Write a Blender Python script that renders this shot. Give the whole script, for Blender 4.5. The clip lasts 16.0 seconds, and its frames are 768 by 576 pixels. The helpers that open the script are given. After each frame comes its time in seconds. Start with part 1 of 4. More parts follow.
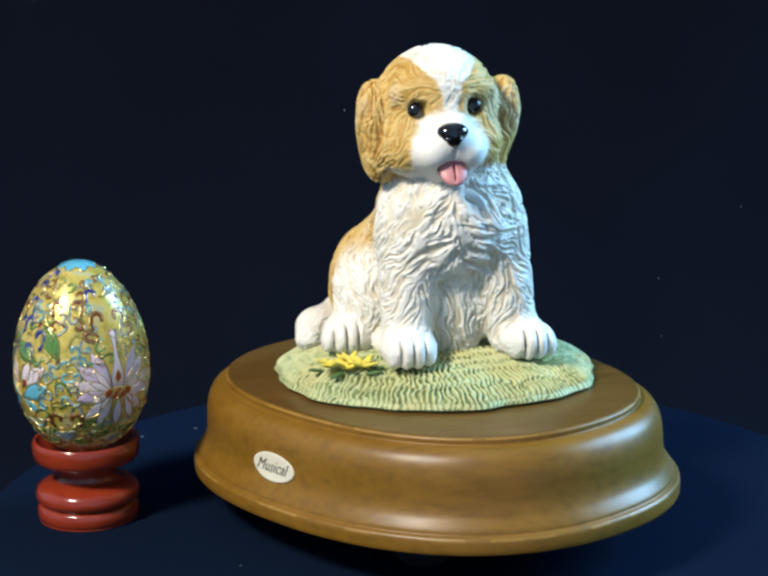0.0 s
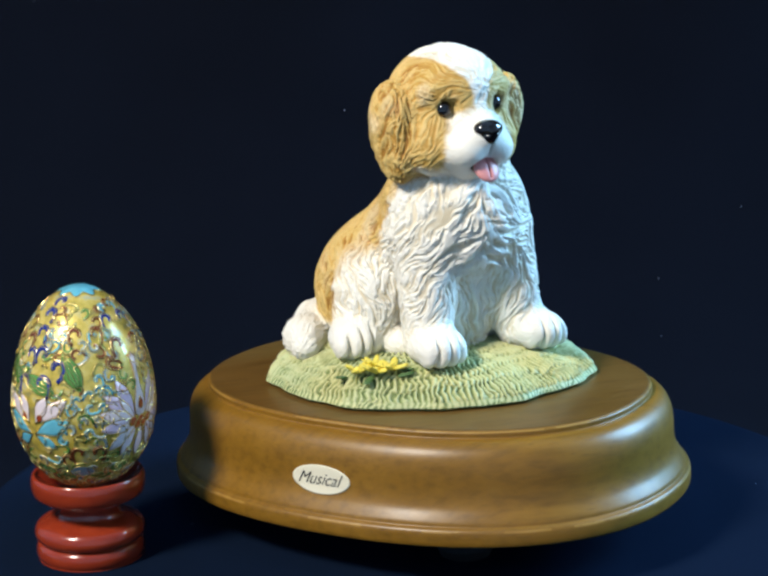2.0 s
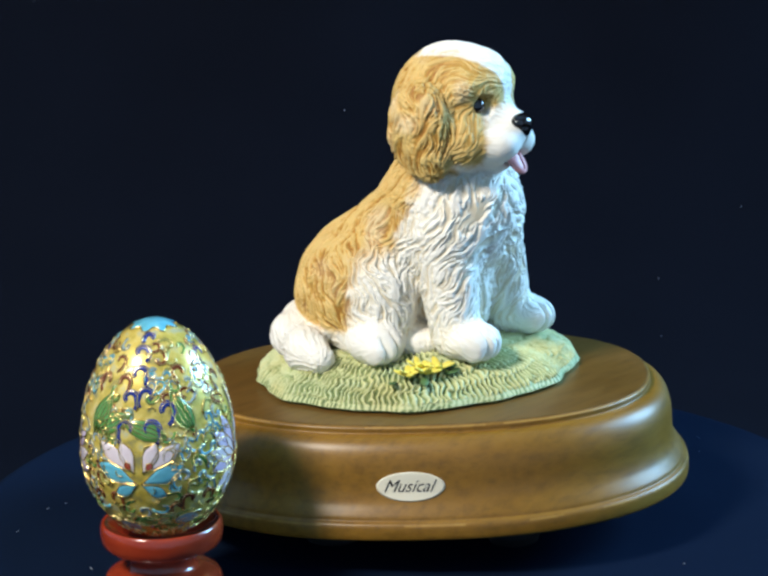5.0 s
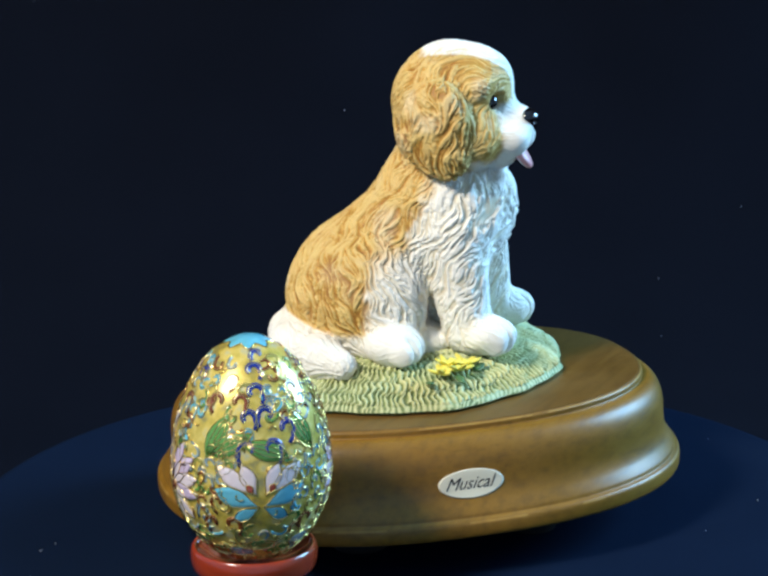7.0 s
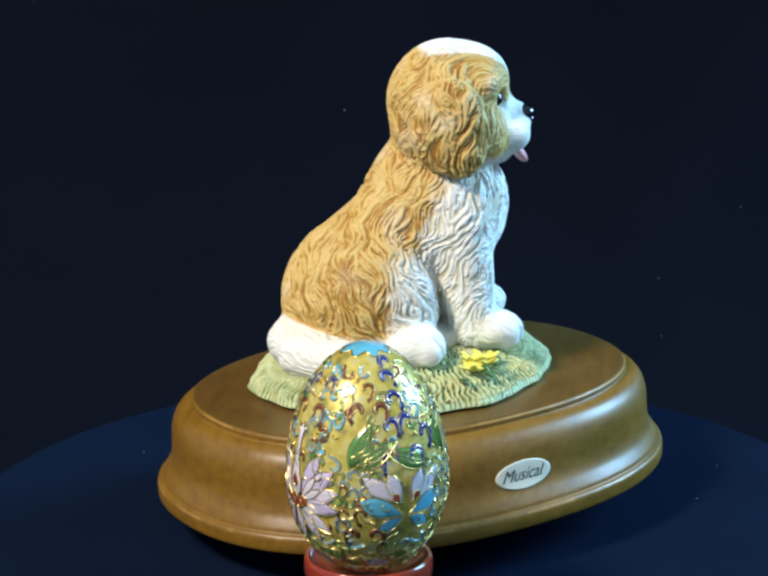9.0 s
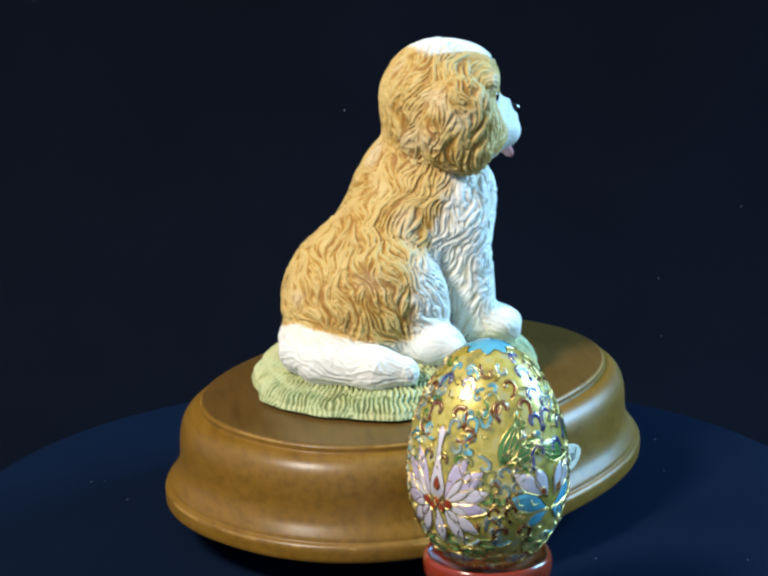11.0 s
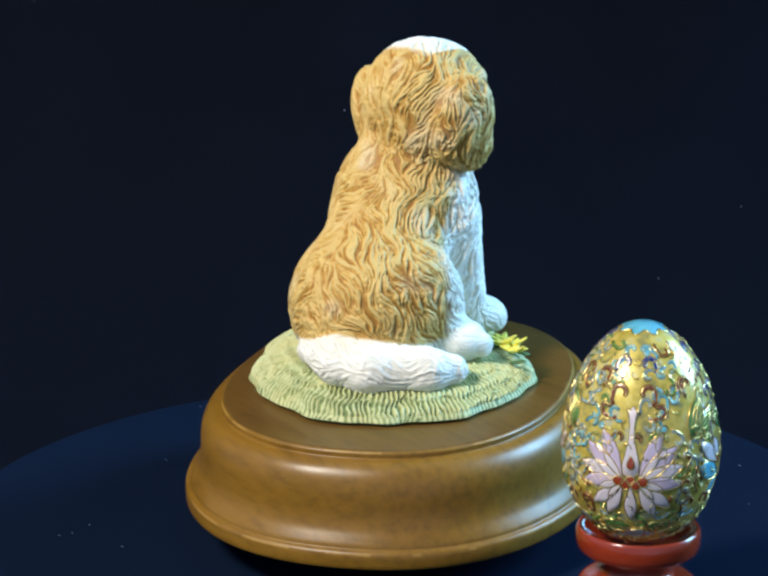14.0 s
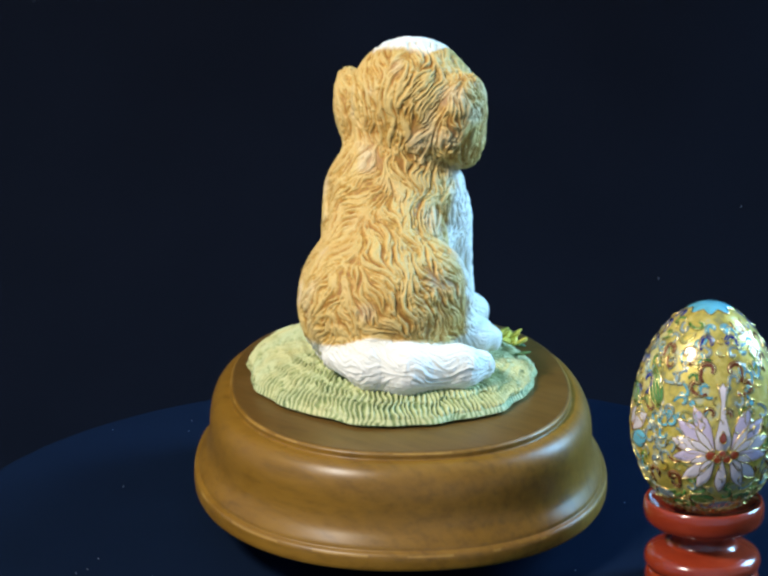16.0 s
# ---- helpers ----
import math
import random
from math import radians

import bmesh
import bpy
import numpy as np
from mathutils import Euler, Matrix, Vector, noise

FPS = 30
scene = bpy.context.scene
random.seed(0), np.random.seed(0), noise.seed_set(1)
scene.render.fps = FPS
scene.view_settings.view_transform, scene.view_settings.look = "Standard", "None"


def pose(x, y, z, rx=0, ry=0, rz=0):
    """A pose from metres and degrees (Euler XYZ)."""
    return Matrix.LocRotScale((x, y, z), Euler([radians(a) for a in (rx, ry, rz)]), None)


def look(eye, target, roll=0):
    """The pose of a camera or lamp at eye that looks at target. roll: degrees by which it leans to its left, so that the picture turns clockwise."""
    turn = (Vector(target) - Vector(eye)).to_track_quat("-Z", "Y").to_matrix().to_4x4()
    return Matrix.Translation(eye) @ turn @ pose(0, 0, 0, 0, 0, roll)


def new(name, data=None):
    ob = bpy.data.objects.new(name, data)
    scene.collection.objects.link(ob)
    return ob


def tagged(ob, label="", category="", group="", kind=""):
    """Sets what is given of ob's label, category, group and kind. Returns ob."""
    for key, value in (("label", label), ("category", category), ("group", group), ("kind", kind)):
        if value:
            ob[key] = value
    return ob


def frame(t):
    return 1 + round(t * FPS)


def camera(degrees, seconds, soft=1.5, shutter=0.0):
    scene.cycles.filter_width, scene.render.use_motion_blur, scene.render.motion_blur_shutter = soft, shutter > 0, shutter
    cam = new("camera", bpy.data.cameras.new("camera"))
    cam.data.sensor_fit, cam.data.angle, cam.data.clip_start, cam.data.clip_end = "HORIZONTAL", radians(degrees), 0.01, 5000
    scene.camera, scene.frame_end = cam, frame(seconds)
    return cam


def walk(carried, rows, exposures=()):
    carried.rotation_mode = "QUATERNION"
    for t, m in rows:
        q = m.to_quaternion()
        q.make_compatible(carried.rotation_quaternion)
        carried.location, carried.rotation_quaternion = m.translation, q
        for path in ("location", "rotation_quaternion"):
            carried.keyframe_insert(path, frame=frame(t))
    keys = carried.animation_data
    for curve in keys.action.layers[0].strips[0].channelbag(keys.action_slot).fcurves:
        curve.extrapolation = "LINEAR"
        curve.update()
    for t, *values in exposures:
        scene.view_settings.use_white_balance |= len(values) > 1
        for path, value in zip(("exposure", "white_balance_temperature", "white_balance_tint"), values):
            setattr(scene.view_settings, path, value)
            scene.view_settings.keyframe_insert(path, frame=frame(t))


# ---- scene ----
# lengths in the scene are metres; MM turns millimetres into metres
MM = 0.001
SECONDS = 16.0

# ---- camera: it stands still before the turntable ----
cam = camera(24.204, SECONDS, soft=2.8)
EYE = (0.0, -0.5, 0.18565)
AIM = (-0.00735, -0.0130, 0.0706)
walk(cam, [(0.0, look(EYE, AIM, -0.575)), (SECONDS, look(EYE, AIM, -0.575))], exposures=[(0.0, 0.0), (SECONDS, 0.0)])

# ---- light: a warm lamp on one side, a cool window high on the other ----
world = bpy.data.worlds.new("room_air")
scene.world = world
world.use_nodes = True
world.node_tree.nodes["Background"].inputs["Color"].default_value = (0.35, 0.5, 1.0, 1)
world.node_tree.nodes["Background"].inputs["Strength"].default_value = 0.045


def area_lamp(name, eye, target, size, watts, colour, size_y=None):
    data = bpy.data.lights.new(name, "AREA")
    data.energy, data.color, data.size = watts, colour, size
    if size_y:
        data.shape, data.size_y = "RECTANGLE", size_y
    else:
        data.shape = "DISK"
    ob = new(name, data)
    ob.matrix_world = look(eye, target)
    return ob


KEY_EYE = (-0.43, -0.45, 0.64)
area_lamp("warm_lamp_light", KEY_EYE, (-0.01, 0, 0.07), 0.17, 8.4, (1.0, 0.945, 0.85))
area_lamp("window_light", (1.25, 0.37, 0.70), (0, 0, 0.06), 0.6, 44.0, (0.30, 0.63, 1.0), 0.6)


# ---- materials ----
def material(name, colour=(0.5, 0.5, 0.5), rough=0.5, metal=0.0, coat=0.0, spec=0.5):
    m = bpy.data.materials.new(name)
    m.use_nodes = True
    b = m.node_tree.nodes["Principled BSDF"]
    b.inputs["Base Color"].default_value = (*colour, 1)
    b.inputs["Roughness"].default_value = rough
    b.inputs["Metallic"].default_value = metal
    b.inputs["Coat Weight"].default_value = coat
    b.inputs["Coat Roughness"].default_value = 0.08
    b.inputs["Specular IOR Level"].default_value = spec
    return m


def node(m, kind, **inputs):
    n = m.node_tree.nodes.new(kind)
    for key, value in inputs.items():
        n.inputs[key.replace("_", " ")].default_value = value
    return n


def link(m, a, out, b, inp):
    m.node_tree.links.new(a.outputs[out], b.inputs[inp])


def shader(m):
    return m.node_tree.nodes["Principled BSDF"]


def coords(m, stretch=(1, 1, 1)):
    tc = node(m, "ShaderNodeTexCoord")
    mp = node(m, "ShaderNodeMapping", Scale=stretch)
    link(m, tc, "Object", mp, "Vector")
    return mp


def noise_node(m, vec, scale, detail=4.0, rough=0.55):
    n = node(m, "ShaderNodeTexNoise", Scale=scale, Detail=detail, Roughness=rough)
    link(m, vec, "Vector", n, "Vector")
    return n


def ramp(m, src, out, stops):
    r = node(m, "ShaderNodeValToRGB")
    e = r.color_ramp.elements
    while len(e) < len(stops):
        e.new(0.5)
    for k, (at, c) in enumerate(stops):
        e[k].position, e[k].color = at, (*c, 1)
    link(m, src, out, r, "Fac")
    return r


def mixed(m, fac, fac_out, a, b, blend="MIX"):
    """Mix of two colours: each a node with a Color output or a plain colour."""
    x = m.node_tree.nodes.new("ShaderNodeMix")
    x.data_type, x.blend_type = "RGBA", blend
    if isinstance(fac, (int, float)):
        x.inputs[0].default_value = fac
    else:
        m.node_tree.links.new(fac.outputs[fac_out], x.inputs[0])
    for slot, c in ((6, a), (7, b)):
        if isinstance(c, tuple):
            x.inputs[slot].default_value = (*c, 1)
        elif c.bl_idname == "ShaderNodeMix":
            m.node_tree.links.new(c.outputs[2], x.inputs[slot])
        else:
            m.node_tree.links.new(c.outputs["Color"], x.inputs[slot])
    return x


def set_colour(m, n):
    out = n.outputs[2] if n.bl_idname == "ShaderNodeMix" else n.outputs["Color"]
    m.node_tree.links.new(out, shader(m).inputs["Base Color"])


def bump(m, src, out, strength, distance):
    b = node(m, "ShaderNodeBump", Strength=strength, Distance=distance)
    link(m, src, out, b, "Height")
    link(m, b, "Normal", shader(m), "Normal")
    return b


def cloth_material(name, dark, light, spec=0.2):
    m = material(name, dark, 0.95, spec=spec)
    v = coords(m)
    broad = noise_node(m, v, 18.0, 3.0)
    fine = noise_node(m, v, 2600.0, 2.0)
    a = mixed(m, broad, "Fac", dark, light)
    b = mixed(m, 0.5, "", a, ramp(m, fine, "Fac", [(0.3, (0.45, 0.45, 0.45)), (0.7, (1, 1, 1))]), "MULTIPLY")
    set_colour(m, b)
    bump(m, fine, "Fac", 0.35, 0.0004)
    return m


def wood_material(name, dark, mid, light, along=(1.0, 1.0, 1.0)):
    m = material(name, mid, 0.4, spec=0.5)
    shader(m).inputs["Coat Roughness"].default_value = 0.28
    v = coords(m, along)
    grain = noise_node(m, v, 420.0, 5.0, 0.6)
    broad = noise_node(m, coords(m), 35.0, 3.0)
    c = ramp(m, grain, "Fac", [(0.25, dark), (0.5, mid), (0.78, light)])
    tint = ramp(m, broad, "Fac", [(0.3, (0.82, 0.80, 0.77)), (0.7, (1.0, 1.0, 1.0))])
    pores = noise_node(m, coords(m, (1.0, 1.0, 7.0)), 260.0, 2.0, 0.5)
    tinted = mixed(m, 0.7, "", c, tint, "MULTIPLY")
    set_colour(m, mixed(m, ramp(m, pores, "Fac", [(0.30, (0.55, 0.55, 0.55)), (0.37, (0.0, 0.0, 0.0))]), "Color", tinted, dark))
    r = ramp(m, broad, "Fac", [(0.3, (0.33, 0.33, 0.33)), (0.7, (0.44, 0.44, 0.44))])
    link(m, r, "Color", shader(m), "Roughness")
    bump(m, grain, "Fac", 0.10, 0.0002)
    return m


def enamel(name, colour, colour2=None):
    m = material(name, colour, 0.25, coat=0.9)
    shader(m).inputs["Coat Roughness"].default_value = 0.06
    n = noise_node(m, coords(m), 500.0, 3.0)
    set_colour(m, mixed(m, n, "Fac", colour, colour2 or tuple(c * 0.55 for c in colour)))
    return m


M_BACK = cloth_material("black_backdrop_cloth", (0.0050, 0.0062, 0.0104), (0.0071, 0.0087, 0.0148), 0.01)
M_NAVY = cloth_material("navy_felt", (0.0040, 0.0092, 0.024), (0.0060, 0.0132, 0.033), 0.02)
M_WOOD = wood_material("stained_walnut", (0.160, 0.074, 0.007), (0.240, 0.115, 0.011), (0.285, 0.139, 0.015), (0.16, 1.0, 1.0))
M_WOODTOP = wood_material("stained_walnut_top", (0.095, 0.045, 0.008), (0.140, 0.070, 0.013), (0.165, 0.084, 0.017), (0.16, 1.0, 1.0))
M_WOODEDGE = wood_material("worn_walnut_edge", (0.26, 0.13, 0.02), (0.36, 0.19, 0.035), (0.42, 0.24, 0.05), (0.16, 1.0, 1.0))
M_RUBBER = material("black_rubber", (0.012, 0.012, 0.013), 0.7)
M_PAPER = material("cream_paper", (0.78, 0.72, 0.55), 0.45)
M_INK = material("black_ink", (0.012, 0.011, 0.012), 0.5)
M_LACQUER = material("red_lacquer", (0.27, 0.028, 0.009), 0.2, coat=0.5)
set_colour(M_LACQUER, mixed(M_LACQUER, noise_node(M_LACQUER, coords(M_LACQUER, (1, 1, 3)), 180.0), "Fac", (0.20, 0.018, 0.007), (0.34, 0.045, 0.014)))
M_GOLDWIRE = material("gilt_wire", (0.85, 0.60, 0.20), 0.24, metal=1.0)
M_LINT = material("white_lint", (0.36, 0.38, 0.42), 0.8)
# for walls out of view, kept pale so that they bounce light inwards
M_WALL = material("pale_wall_paint", (0.68, 0.68, 0.70), 0.9, spec=0.1)
M_TABLE = M_BACK

M_SHELL = material("gilt_enamel_ground", (0.62, 0.48, 0.14), 0.32, metal=0.28, coat=1.0)
shader(M_SHELL).inputs["Coat Roughness"].default_value = 0.12
_v = coords(M_SHELL)
_big = noise_node(M_SHELL, _v, 260.0, 3.0)
_fine = noise_node(M_SHELL, _v, 1400.0, 2.0)
_c = ramp(M_SHELL, _big, "Fac", [(0.32, (0.32, 0.27, 0.08)), (0.44, (0.60, 0.44, 0.06)), (0.56, (0.74, 0.57, 0.13)), (0.68, (0.56, 0.52, 0.30))])
set_colour(M_SHELL, _c)
bump(M_SHELL, _fine, "Fac", 0.12, 0.0002)

E_BLUE = enamel("cobalt_enamel", (0.010, 0.016, 0.16), (0.02, 0.04, 0.26))
E_TEAL = enamel("turquoise_enamel", (0.08, 0.36, 0.48), (0.16, 0.48, 0.58))
E_BROWN = enamel("russet_enamel", (0.22, 0.060, 0.012), (0.15, 0.03, 0.008))
E_LILAC = enamel("lilac_enamel", (0.50, 0.38, 0.52), (0.66, 0.55, 0.66))
E_WHITE = enamel("white_enamel", (0.74, 0.66, 0.66), (0.66, 0.54, 0.58))
E_GREEN = enamel("green_enamel", (0.06, 0.19, 0.035), (0.13, 0.30, 0.06))
E_RED = enamel("red_enamel", (0.24, 0.030, 0.010), (0.34, 0.06, 0.018))
E_OLIVE = enamel("olive_enamel", (0.30, 0.29, 0.06), (0.42, 0.38, 0.10))
E_GREY = enamel("grey_blue_enamel", (0.22, 0.32, 0.34), (0.32, 0.42, 0.42))

# cold-cast resin, hand painted: tan holds where that paint lies, ridge the relief's height
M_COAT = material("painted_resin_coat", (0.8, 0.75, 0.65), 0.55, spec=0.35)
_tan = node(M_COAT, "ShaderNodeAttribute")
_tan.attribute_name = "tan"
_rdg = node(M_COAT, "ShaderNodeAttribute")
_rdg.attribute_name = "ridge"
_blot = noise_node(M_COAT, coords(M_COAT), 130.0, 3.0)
# white and tan both run darker towards the grooves between strands
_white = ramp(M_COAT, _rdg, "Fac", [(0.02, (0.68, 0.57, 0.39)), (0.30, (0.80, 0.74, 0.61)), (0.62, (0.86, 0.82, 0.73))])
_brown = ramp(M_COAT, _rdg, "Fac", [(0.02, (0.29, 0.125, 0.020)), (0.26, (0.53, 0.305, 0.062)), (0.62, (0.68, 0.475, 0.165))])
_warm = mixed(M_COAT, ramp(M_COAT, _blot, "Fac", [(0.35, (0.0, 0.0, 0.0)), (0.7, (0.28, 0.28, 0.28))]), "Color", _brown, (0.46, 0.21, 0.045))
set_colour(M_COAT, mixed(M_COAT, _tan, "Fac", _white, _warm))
bump(M_COAT, noise_node(M_COAT, coords(M_COAT), 2500.0, 2.0), "Fac", 0.15, 0.0002)

M_GRASS = material("painted_resin_grass", (0.4, 0.45, 0.2), 0.6, spec=0.3)
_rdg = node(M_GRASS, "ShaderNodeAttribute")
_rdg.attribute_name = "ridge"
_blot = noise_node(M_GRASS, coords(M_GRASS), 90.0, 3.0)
# dark green in the gaps, pale yellow-green on top of the blades
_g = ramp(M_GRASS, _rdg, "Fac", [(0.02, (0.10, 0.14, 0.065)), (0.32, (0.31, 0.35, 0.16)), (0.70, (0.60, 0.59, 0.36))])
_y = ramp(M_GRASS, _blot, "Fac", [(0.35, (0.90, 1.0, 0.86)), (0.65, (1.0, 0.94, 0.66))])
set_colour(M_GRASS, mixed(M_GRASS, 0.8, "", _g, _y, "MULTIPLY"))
M_BLACK = material("gloss_black_paint", (0.006, 0.005, 0.006), 0.12, coat=0.7)
M_PINK = material("pink_paint", (0.72, 0.28, 0.27), 0.4)
set_colour(M_PINK, mixed(M_PINK, noise_node(M_PINK, coords(M_PINK), 300.0), "Fac", (0.62, 0.20, 0.20), (0.80, 0.38, 0.36)))
M_YELLOW = material("yellow_paint", (0.80, 0.62, 0.05), 0.5)
set_colour(M_YELLOW, mixed(M_YELLOW, noise_node(M_YELLOW, coords(M_YELLOW), 600.0), "Fac", (0.76, 0.60, 0.04), (0.86, 0.76, 0.16)))
M_LEAF = material("dark_leaf_paint", (0.08, 0.16, 0.05), 0.55)


# ---- building helpers ----
def to_mesh(name, bm, mats, smooth=True):
    me = bpy.data.meshes.new(name)
    bm.normal_update()
    bm.to_mesh(me)
    bm.free()
    for m in mats if isinstance(mats, (list, tuple)) else [mats]:
        me.materials.append(m)
    if smooth:
        for p in me.polygons:
            p.use_smooth = True
    return me


def part(name, bm, mat, parent, label="", smooth=True):
    """One mesh object under a thing or a part. The mesh is in the top thing's space."""
    ob = new(name, to_mesh(name, bm, mat, smooth))
    ob.parent = parent
    return tagged(ob, label)


def mesh_from(name, verts, faces, mat, smooth=True):
    me = bpy.data.meshes.new(name)
    me.from_pydata([tuple(v) for v in verts], [], [tuple(f) for f in faces])
    me.materials.append(mat)
    if smooth:
        me.polygons.foreach_set("use_smooth", [True] * len(me.polygons))
    me.update()
    return me


def thing(name, label, category, m=None):
    ob = tagged(new(name), label, category)
    ob.empty_display_size = 0.01
    if m is not None:
        ob.matrix_basis = m
    return ob


def lathe(profile, seg=72):
    """A turned solid from (radius, z) pairs in metres, bottom to top."""
    bm = bmesh.new()
    rings = []
    for r, z in profile:
        if r < 1e-7:
            rings.append([bm.verts.new((0, 0, z))])
        else:
            rings.append([bm.verts.new((r * math.cos(2 * math.pi * k / seg), r * math.sin(2 * math.pi * k / seg), z)) for k in range(seg)])
    for a, b in zip(rings, rings[1:]):
        for k in range(seg):
            j = (k + 1) % seg
            if len(a) == 1 and len(b) > 1:
                bm.faces.new((a[0], b[j], b[k]))
            elif len(b) == 1 and len(a) > 1:
                bm.faces.new((a[k], a[j], b[0]))
            elif len(a) > 1:
                bm.faces.new((a[k], a[j], b[j], b[k]))
    return bm


def rounded(points, per=6):
    """Rounds a (radius, z) profile by Catmull-Rom between its points."""
    p = [points[0], *points, points[-1]]
    out = []
    for k in range(1, len(p) - 2):
        for j in range(per):
            t = j / per
            out.append(tuple(0.5 * (2 * p[k][i] + (p[k + 1][i] - p[k - 1][i]) * t + (2 * p[k - 1][i] - 5 * p[k][i] + 4 * p[k + 1][i] - p[k + 2][i]) * t * t + (3 * p[k][i] - p[k - 1][i] - 3 * p[k + 1][i] + p[k + 2][i]) * t ** 3) for i in (0, 1)))
    out.append(points[-1])
    return out


def box(bm, x0, y0, z0, x1, y1, z1):
    v = [bm.verts.new((x, y, z)) for x in (x0, x1) for y in (y0, y1) for z in (z0, z1)]
    for f in ((0, 1, 3, 2), (4, 6, 7, 5), (0, 4, 5, 1), (2, 3, 7, 6), (0, 2, 6, 4), (1, 5, 7, 3)):
        bm.faces.new([v[i] for i in f])
    return bm


# ---- the room: table, black backdrop, unseen walls that bounce light ----
TABLE_Z = -0.045


def step01(x, a, b):
    t = min(max((x - a) / (b - a), 0.0), 1.0)
    return t * t * (3 - 2 * t)


def cloth_point(x, u):
    """A point of the backdrop: u runs from the table's front, up the sweep, to the top."""
    if u < 0.25:
        y, z = -0.28 + u / 0.25 * 0.46, TABLE_Z + 0.003
    elif u < 0.55:
        a = (u - 0.25) / 0.30 * math.pi / 2
        y, z = 0.18 + 0.24 * math.sin(a), TABLE_Z + 0.003 + 0.24 * (1 - math.cos(a))
    else:
        y, z = 0.42, TABLE_Z + 0.243 + (u - 0.55) / 0.45 * 0.62
    fold = (0.004 * math.sin(x * 23 + 1.3 * math.sin(x * 7)) + 0.003 * noise.noise((x * 9, z * 4, 0))) * step01(u, 0.3, 0.55)
    return (x, y + fold, z)


def room():
    def wall(name, label, *b, mat=M_WALL):
        return tagged(new(name, to_mesh(name, box(bmesh.new(), *b), mat, False)), label, "wall" if "wall" in name else name, kind="structure")
    wall("floor", "pale floor of the dim room", -1.6, -1.6, -0.80, 1.6, 1.6, -0.74)
    wall("ceiling", "plain pale ceiling of the dim room", -1.6, -1.6, 1.7, 1.6, 1.6, 1.78)
    wall("wall_north", "plain pale wall behind the backdrop", -1.6, 1.6, -0.74, 1.6, 1.68, 1.7)
    wall("wall_south", "plain pale wall of the dim room", -1.6, -1.68, -0.74, 1.6, -1.6, 1.7)
    wall("wall_west", "plain pale wall of the dim room", -1.68, -1.6, -0.74, -1.6, 1.6, 1.7)
    wall("wall_east", "plain pale wall of the dim room", 1.6, -1.6, -0.74, 1.68, 1.6, 1.7)
    # table
    t = thing("table", "table covered to the floor with black cloth", "table", pose(0, 0, TABLE_Z))
    part("tabletop", box(bmesh.new(), -0.75, -0.30, -0.03, 0.75, 0.62, 0.0), M_TABLE, t, smooth=False)
    for sx in (-0.70, 0.70):
        for sy in (-0.25, 0.57):
            part("leg", box(bmesh.new(), sx - 0.025, sy - 0.025, -0.695, sx + 0.025, sy + 0.025, -0.03), M_RUBBER, t, smooth=False)
    # backdrop: a hung black cloth with soft folds that sweeps onto the table
    nx, nz = 90, 60
    verts, faces = [], []
    for i in range(nx + 1):
        x = -0.72 + 1.44 * i / nx
        for k in range(nz + 1):
            verts.append(cloth_point(x, k / nz))
    for i in range(nx):
        for k in range(nz):
            a = i * (nz + 1) + k
            faces.append((a, a + nz + 1, a + nz + 2, a + 1))
    tagged(new("backdrop", mesh_from("backdrop", verts, faces, M_BACK)), "black cloth backdrop hanging in faint folds", "backdrop", kind="structure")


def fleck(bm, x, y, z, size, rng, upright=False):
    """A short bent thread of lint."""
    a, n = rng.uniform(0, math.pi), 4
    pts = []
    for k in range(n + 1):
        t = (k / n - 0.5) * size
        w = rng.uniform(-0.12, 0.12) * size
        dx, dy = t * math.cos(a) - w * math.sin(a), t * math.sin(a) + w * math.cos(a)
        pts.append(Vector((x + dx, y, z + dy)) if upright else Vector((x + dx, y + dy, z)))
    tube(bm, pts, 0.00008 + size * 0.04, 5)


def tube(bm, pts, r, sides=6, flat=1.0, normals=None, taper=0.0):
    """A tube along points; flat squeezes it along the normals given; taper thins its ends."""
    rings = []
    n = len(pts)
    for k, p in enumerate(pts):
        t = (pts[min(k + 1, n - 1)] - pts[max(k - 1, 0)]).normalized()
        nn = normals[k] if normals else (Vector((0, 0, 1)) if abs(t.z) < 0.9 else Vector((1, 0, 0)))
        side = t.cross(nn).normalized()
        nn = side.cross(t)
        rr = r * (1 - taper * abs(2 * k / (n - 1) - 1) ** 2)
        rings.append([bm.verts.new(p + side * rr * math.cos(2 * math.pi * j / sides) + nn * rr * flat * math.sin(2 * math.pi * j / sides)) for j in range(sides)])
    for a, b in zip(rings, rings[1:]):
        for j in range(sides):
            i = (j + 1) % sides
            bm.faces.new((a[j], a[i], b[i], b[j]))
    bm.faces.new(rings[0][::-1])
    bm.faces.new(rings[-1])


room()
_rng = random.Random(4)
_bm = bmesh.new()
for x, u, s in ((0.1581, 0.396, 0.0012), (0.115, 0.361, 0.0011), (0.1121, 0.3302, 0.001), (-0.0317, 0.4406, 0.0011), (0.0541, 0.4888, 0.0009), (-0.1885, 0.4868, 0.0006)):
    _, y, z = cloth_point(x, u)
    fleck(_bm, x, y - 0.0006, z + 0.0004, s, _rng, True)
tagged(new("lint", to_mesh("lint", _bm, M_LINT)), "a few pale lint threads on the black cloth", "lint", kind="stuff")


